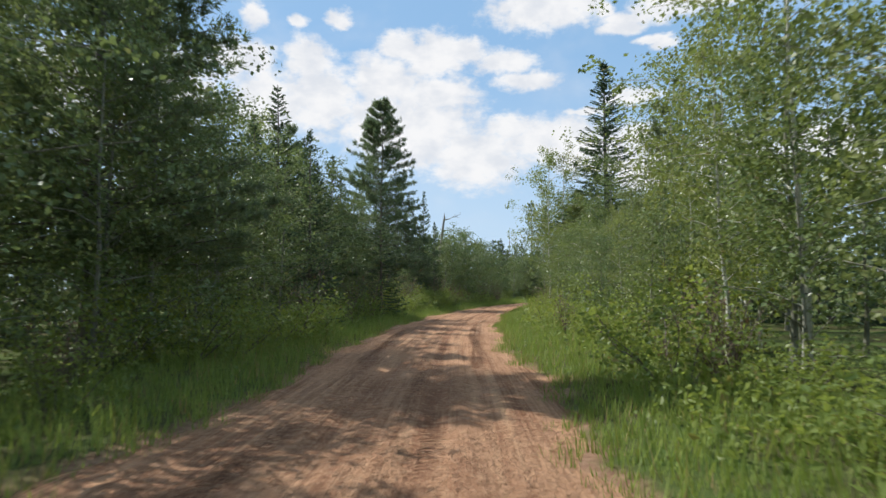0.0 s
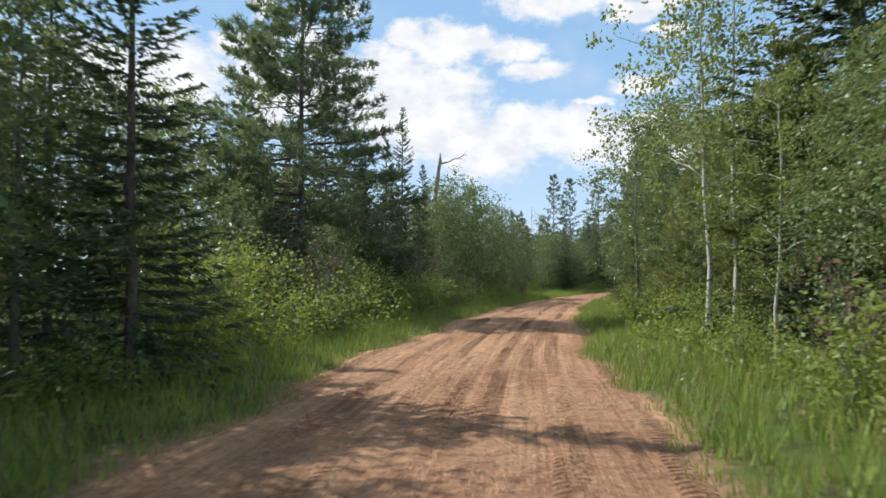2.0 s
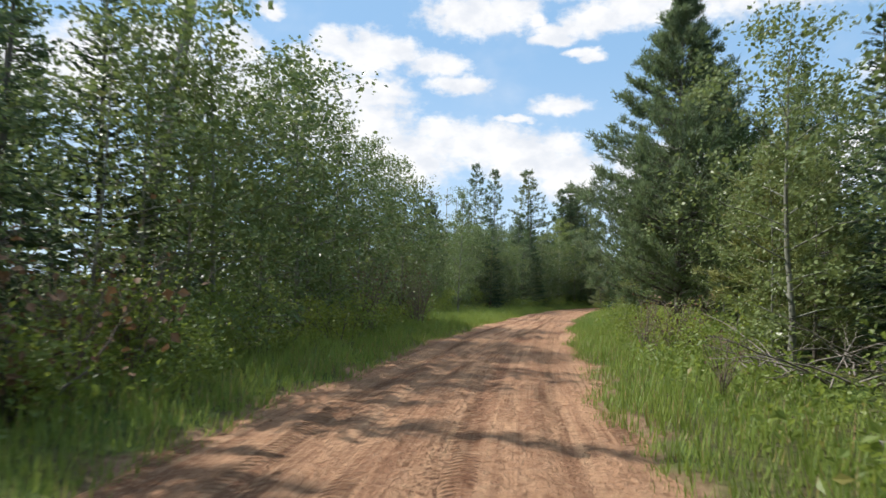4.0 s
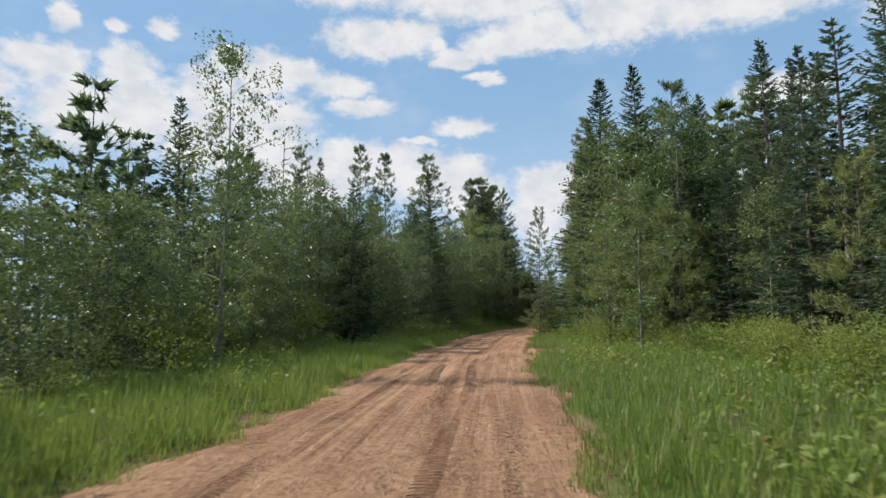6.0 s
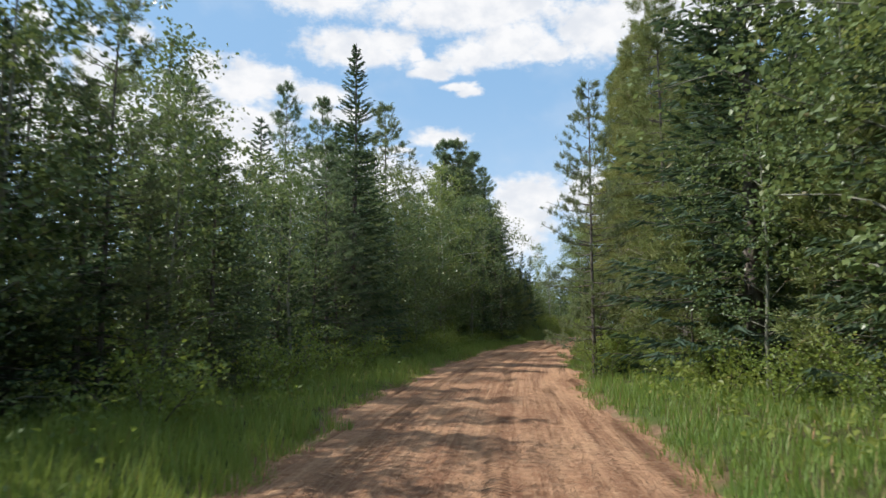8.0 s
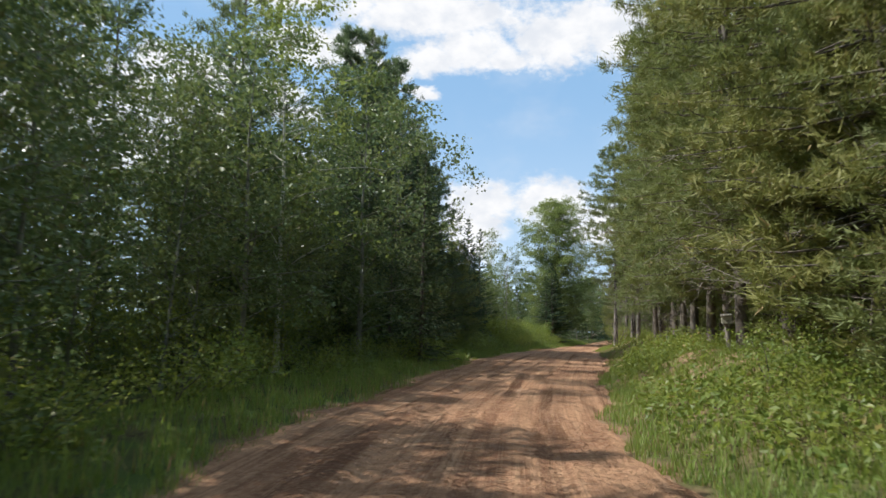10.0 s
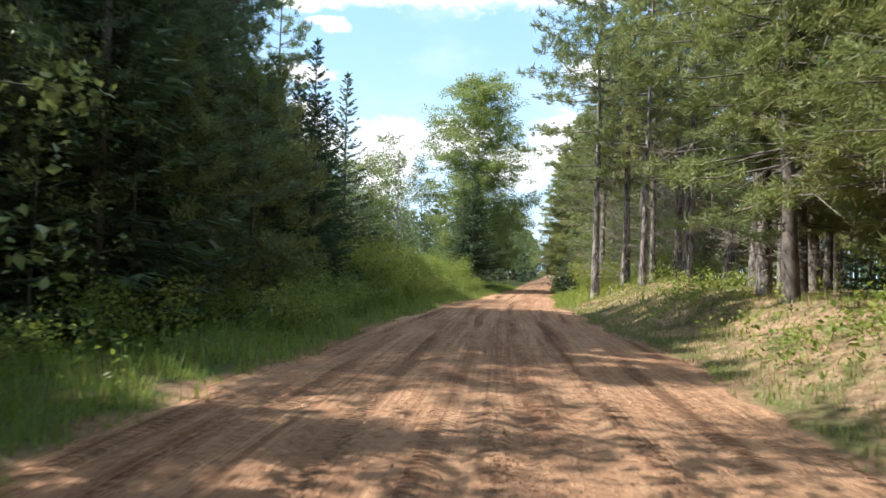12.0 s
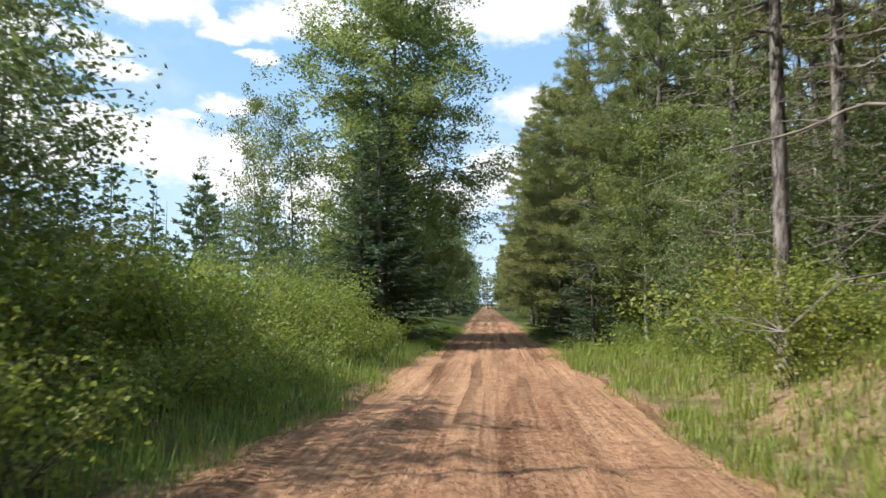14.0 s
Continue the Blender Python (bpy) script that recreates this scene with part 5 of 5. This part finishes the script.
def brush_pile(x, y, r, seed):
    rng2 = np.random.default_rng(seed)
    heap = new("brush_pile")
    for k in range(30):
        b = Bunch()
        a = rng2.uniform(0, 2 * math.pi)
        p = np.array([rng2.uniform(-r, r) * 0.6, rng2.uniform(-r, r) * 0.6, rng2.uniform(0.02, 0.35)])
        w = np.array([math.cos(a), math.sin(a), rng2.uniform(-0.05, 0.55)]) * rng2.uniform(0.6, 1.4) * r
        t = np.linspace(0, 1, 6)[:, None]
        pts = p + w * t + np.array([0, 0, 0.25 * r]) * (t - t ** 2) + rng2.normal(size=(6, 3)) * 0.04 * t
        b.tube(pts, 0.016 * (1 - 0.8 * t[:, 0]) + 0.003, 4)
        for q in range(3):
            e = pts[int(rng2.integers(2, 5))]
            tw = unit(w + rng2.normal(size=3) * 0.6 * r) * r * rng2.uniform(0.15, 0.4)
            b.tube([e, e + tw * 0.5 + (0, 0, 0.02), e + tw], [0.008, 0.006, 0.002], 3)
        ob = new("branch", b.mesh("branch", M_TWIG, True))
        ob.parent = heap
    s, u = plan_of(x, y)
    heap.matrix_basis = pose(x, y, float(ground_height(np.array(s), np.array(u))))
    return tagged(heap, "pile of bare bleached dead branches in the verge", "brushwood")


brush_pile(13.4, 61.9, 1.7, 5)


def marker_post(x, y):
    """A short weathered post with a small pale box on top."""
    b = Bunch()
    b.tube([(0, 0, -0.15), (0.01, 0, 0.4), (0, 0.01, 0.77), (0.0, 0.01, 0.95)], [0.062, 0.058, 0.055, 0.05], 9)
    post = new("marker_post")
    wood = new("post", b.mesh("post", M_DEAD, True))
    wood.parent = post
    bm = bmesh.new()
    bmesh.ops.create_cube(bm, size=1.0, matrix=Matrix.Translation((0, -0.03, 0.88)) @ Matrix.Diagonal((0.24, 0.14, 0.20, 1)))
    bmesh.ops.bevel(bm, geom=bm.edges[:], offset=0.012, segments=2, affect="EDGES")
    me = bpy.data.meshes.new("box")
    bm.to_mesh(me)
    bm.free()
    me.materials.append(M_BARK_PALE)
    box = new("box", me)
    box.parent = post
    lid = bmesh.new()
    bmesh.ops.create_cube(lid, size=1.0, matrix=Matrix.Translation((0, -0.04, 0.992)) @ Matrix.Rotation(0.2, 4, "X") @ Matrix.Diagonal((0.26, 0.2, 0.022, 1)))
    me = bpy.data.meshes.new("lid")
    lid.to_mesh(me)
    lid.free()
    me.materials.append(M_DEAD)
    roof = new("lid", me)
    roof.parent = box
    s, u = plan_of(x, y)
    post.matrix_basis = pose(x, y, float(ground_height(np.array(s), np.array(u))), 2, -3, -40)
    return tagged(post, "short weathered wooden post with a small whitish box on top", "post")


marker_post(46.2, 137.4)

# ---- grass ----


def grass(name, side, s0, s1, reach, count, seed, low, high, mat, label, near=0.0):
    rng2 = np.random.default_rng(seed)
    s = rng2.uniform(s0, s1, count)
    d = near + reach * rng2.uniform(0, 1, count) ** 1.25
    tuft = np.floor(s * 2.2) + 91 * np.floor(d * 2.6)
    jitter = np.sin(tuft * 12.9898) * 43758.5453
    jitter = jitter - np.floor(jitter)
    thin = (wave(s, d * side, 1.4) > -0.55) | (jitter > 0.5)
    s, d, jitter = s[thin], d[thin], jitter[thin]
    u = side * (half_width(s, float(side)) + d - 0.30 * jitter)
    x, y = place(s, u)
    z = ground_height(s, u) - 0.02
    n = len(s)
    hgt = rng2.uniform(low, high, n) * (0.55 + 0.75 * jitter) * (0.45 + 0.55 * smooth(0.0, 0.9, d))
    a = rng2.uniform(0, 2 * math.pi, n)
    lean = rng2.uniform(0.10, 0.55, n)
    w = rng2.uniform(0.006, 0.013, n)
    base = np.c_[x, y, z]
    out = np.c_[np.cos(a), np.sin(a), np.zeros(n)]
    side_way = np.c_[-np.sin(a), np.cos(a), np.zeros(n)] * w[:, None]
    tip = base + out * (hgt * lean)[:, None] + np.c_[np.zeros((n, 2)), hgt * (1 - 0.25 * lean)]
    v = np.stack([base - side_way, base + side_way, tip], 1).reshape(-1, 3)
    me = bpy.data.meshes.new(name)
    me.from_pydata(v.tolist(), [], (np.arange(n)[:, None] * 3 + (0, 1, 2)).tolist())
    me.materials.append(mat)
    return tagged(new(name, me), label, "grass", kind="stuff")


def weeds(name, side, s0, s1, near, reach, count, seed, label):
    """Low broad-leaved plants: short stalks with a few leaves each."""
    rng2 = np.random.default_rng(seed)
    s, d = rng2.uniform(s0, s1, count), near + reach * rng2.uniform(0, 1, count)
    keep_these = wave(s, d * side, 0.9) + 0.3 * rng2.normal(size=count) > -0.1
    s, d = s[keep_these], d[keep_these]
    u = side * (half_width(s, float(side)) + d)
    x, y = place(s, u)
    base = np.c_[x, y, ground_height(s, u)]
    per = 7
    b = np.repeat(base, per, 0) + rng2.normal(size=(len(base) * per, 3)) * (0.11, 0.11, 0) + np.c_[np.zeros((len(base) * per, 2)), rng2.uniform(0.08, 0.55, len(base) * per) * np.repeat(rng2.uniform(0.5, 1.3, len(base)), per)]
    bunch = Bunch()
    leaves(bunch, b, 0.11, rng2, 0.2, 0.6)
    return tagged(new(name, bunch.mesh(name, M_SHRUB)), label, "weeds", kind="stuff")


grass("verge_grass", LEFT, 2, 130, 3.2, 70000, 1, 0.16, 0.46, M_GRASS, "tall green roadside grass along the forest edge")
grass("verge_grass", LEFT, 84, 116, 4.4, 30000, 16, 0.22, 0.55, M_GRASS, "tall lush grass between track and thicket")
grass("verge_grass", LEFT, 130, 225, 3.0, 42000, 2, 0.16, 0.45, M_GRASS, "tall green roadside grass along the forest edge")
grass("verge_grass", RIGHT, 2, 88, 3.8, 54000, 3, 0.16, 0.44, M_GRASS, "tall green roadside grass along the forest edge")
grass("meadow_grass", RIGHT, 84, 136, 8.5, 76000, 4, 0.14, 0.38, M_GRASS, "open strip of tall green meadow grass")
grass("bank_grass", RIGHT, 136, 162, 5.0, 27000, 15, 0.12, 0.32, M_GRASS, "sparse grass on the sandy bank under the pines", 0.3)
grass("bank_grass", RIGHT, 162, 225, 4.5, 24000, 5, 0.07, 0.22, M_GRASS, "sparse grass on the sandy bank under the pines", 0.3)
grass("verge_grass", RIGHT, 187, 222, 3.8, 26000, 17, 0.14, 0.40, M_GRASS, "green grass and herbs where the bank runs out")
grass("dry_grass", RIGHT, 136, 191, 4.6, 22000, 6, 0.06, 0.20, M_STRAW, "dry straw-coloured grass on the bank", 0.3)
grass("dry_grass", LEFT, 2, 205, 2.2, 9000, 7, 0.12, 0.36, M_STRAW, "dry straw-coloured stalks among the roadside grass")
grass("dry_grass", RIGHT, 2, 136, 3.5, 9000, 8, 0.12, 0.36, M_STRAW, "dry straw-coloured stalks among the roadside grass")
weeds("verge_weeds", LEFT, 2, 208, 0.8, 3.0, 3600, 11, "broad-leaved weeds and ferns under the forest edge")
weeds("verge_weeds", RIGHT, 2, 90, 1.0, 3.2, 2800, 12, "broad-leaved weeds and ferns under the forest edge")
weeds("verge_weeds", RIGHT, 90, 208, 1.0, 5.5, 3600, 13, "broad-leaved weeds and ferns beside the grass")


def road_clods(count, seed):
    """Small stones and clods pressed up beside the wheel lanes."""
    rng2 = np.random.default_rng(seed)
    s = rng2.uniform(4, 205, count)
    f = rng2.uniform(-1, 1, count)
    f = np.sign(f) * np.abs(f) ** 0.7
    u = f * half_width(s, np.sign(f)) * 0.97
    x, y = place(s, u)
    z = road_height(s, u)
    r = 0.006 + 0.024 * rng2.uniform(0, 1, count) ** 3
    corner = np.array([(1, 0, 0), (-0.5, 0.87, 0), (-0.5, -0.87, 0), (0.1, 0.1, 0.55)])
    a = rng2.uniform(0, 6.28, count)
    ca, sa = np.cos(a), np.sin(a)
    v = corner[None] * (r[:, None, None] * rng2.uniform(0.6, 1.4, (count, 4, 3)))
    v = np.stack([v[..., 0] * ca[:, None] - v[..., 1] * sa[:, None], v[..., 0] * sa[:, None] + v[..., 1] * ca[:, None], v[..., 2]], -1)
    v = (v + np.stack([x, y, z - 0.003], -1)[:, None]).reshape(-1, 3)
    k = np.arange(count)[:, None] * 4
    me = bpy.data.meshes.new("road_clods")
    me.from_pydata(v.tolist(), [], np.concatenate([k + (0, 1, 3), k + (1, 2, 3), k + (2, 0, 3)], 0).tolist())
    me.materials.append(M_ROAD)
    tagged(new("road_clods", me), "small reddish clods and pebbles loose on the track", "pebbles", kind="stuff")


weeds("bank_weeds", RIGHT, 138, 170, 0.6, 4.2, 2600, 14, "bright green low weeds and ferns on the bank")
road_clods(48000, 21)
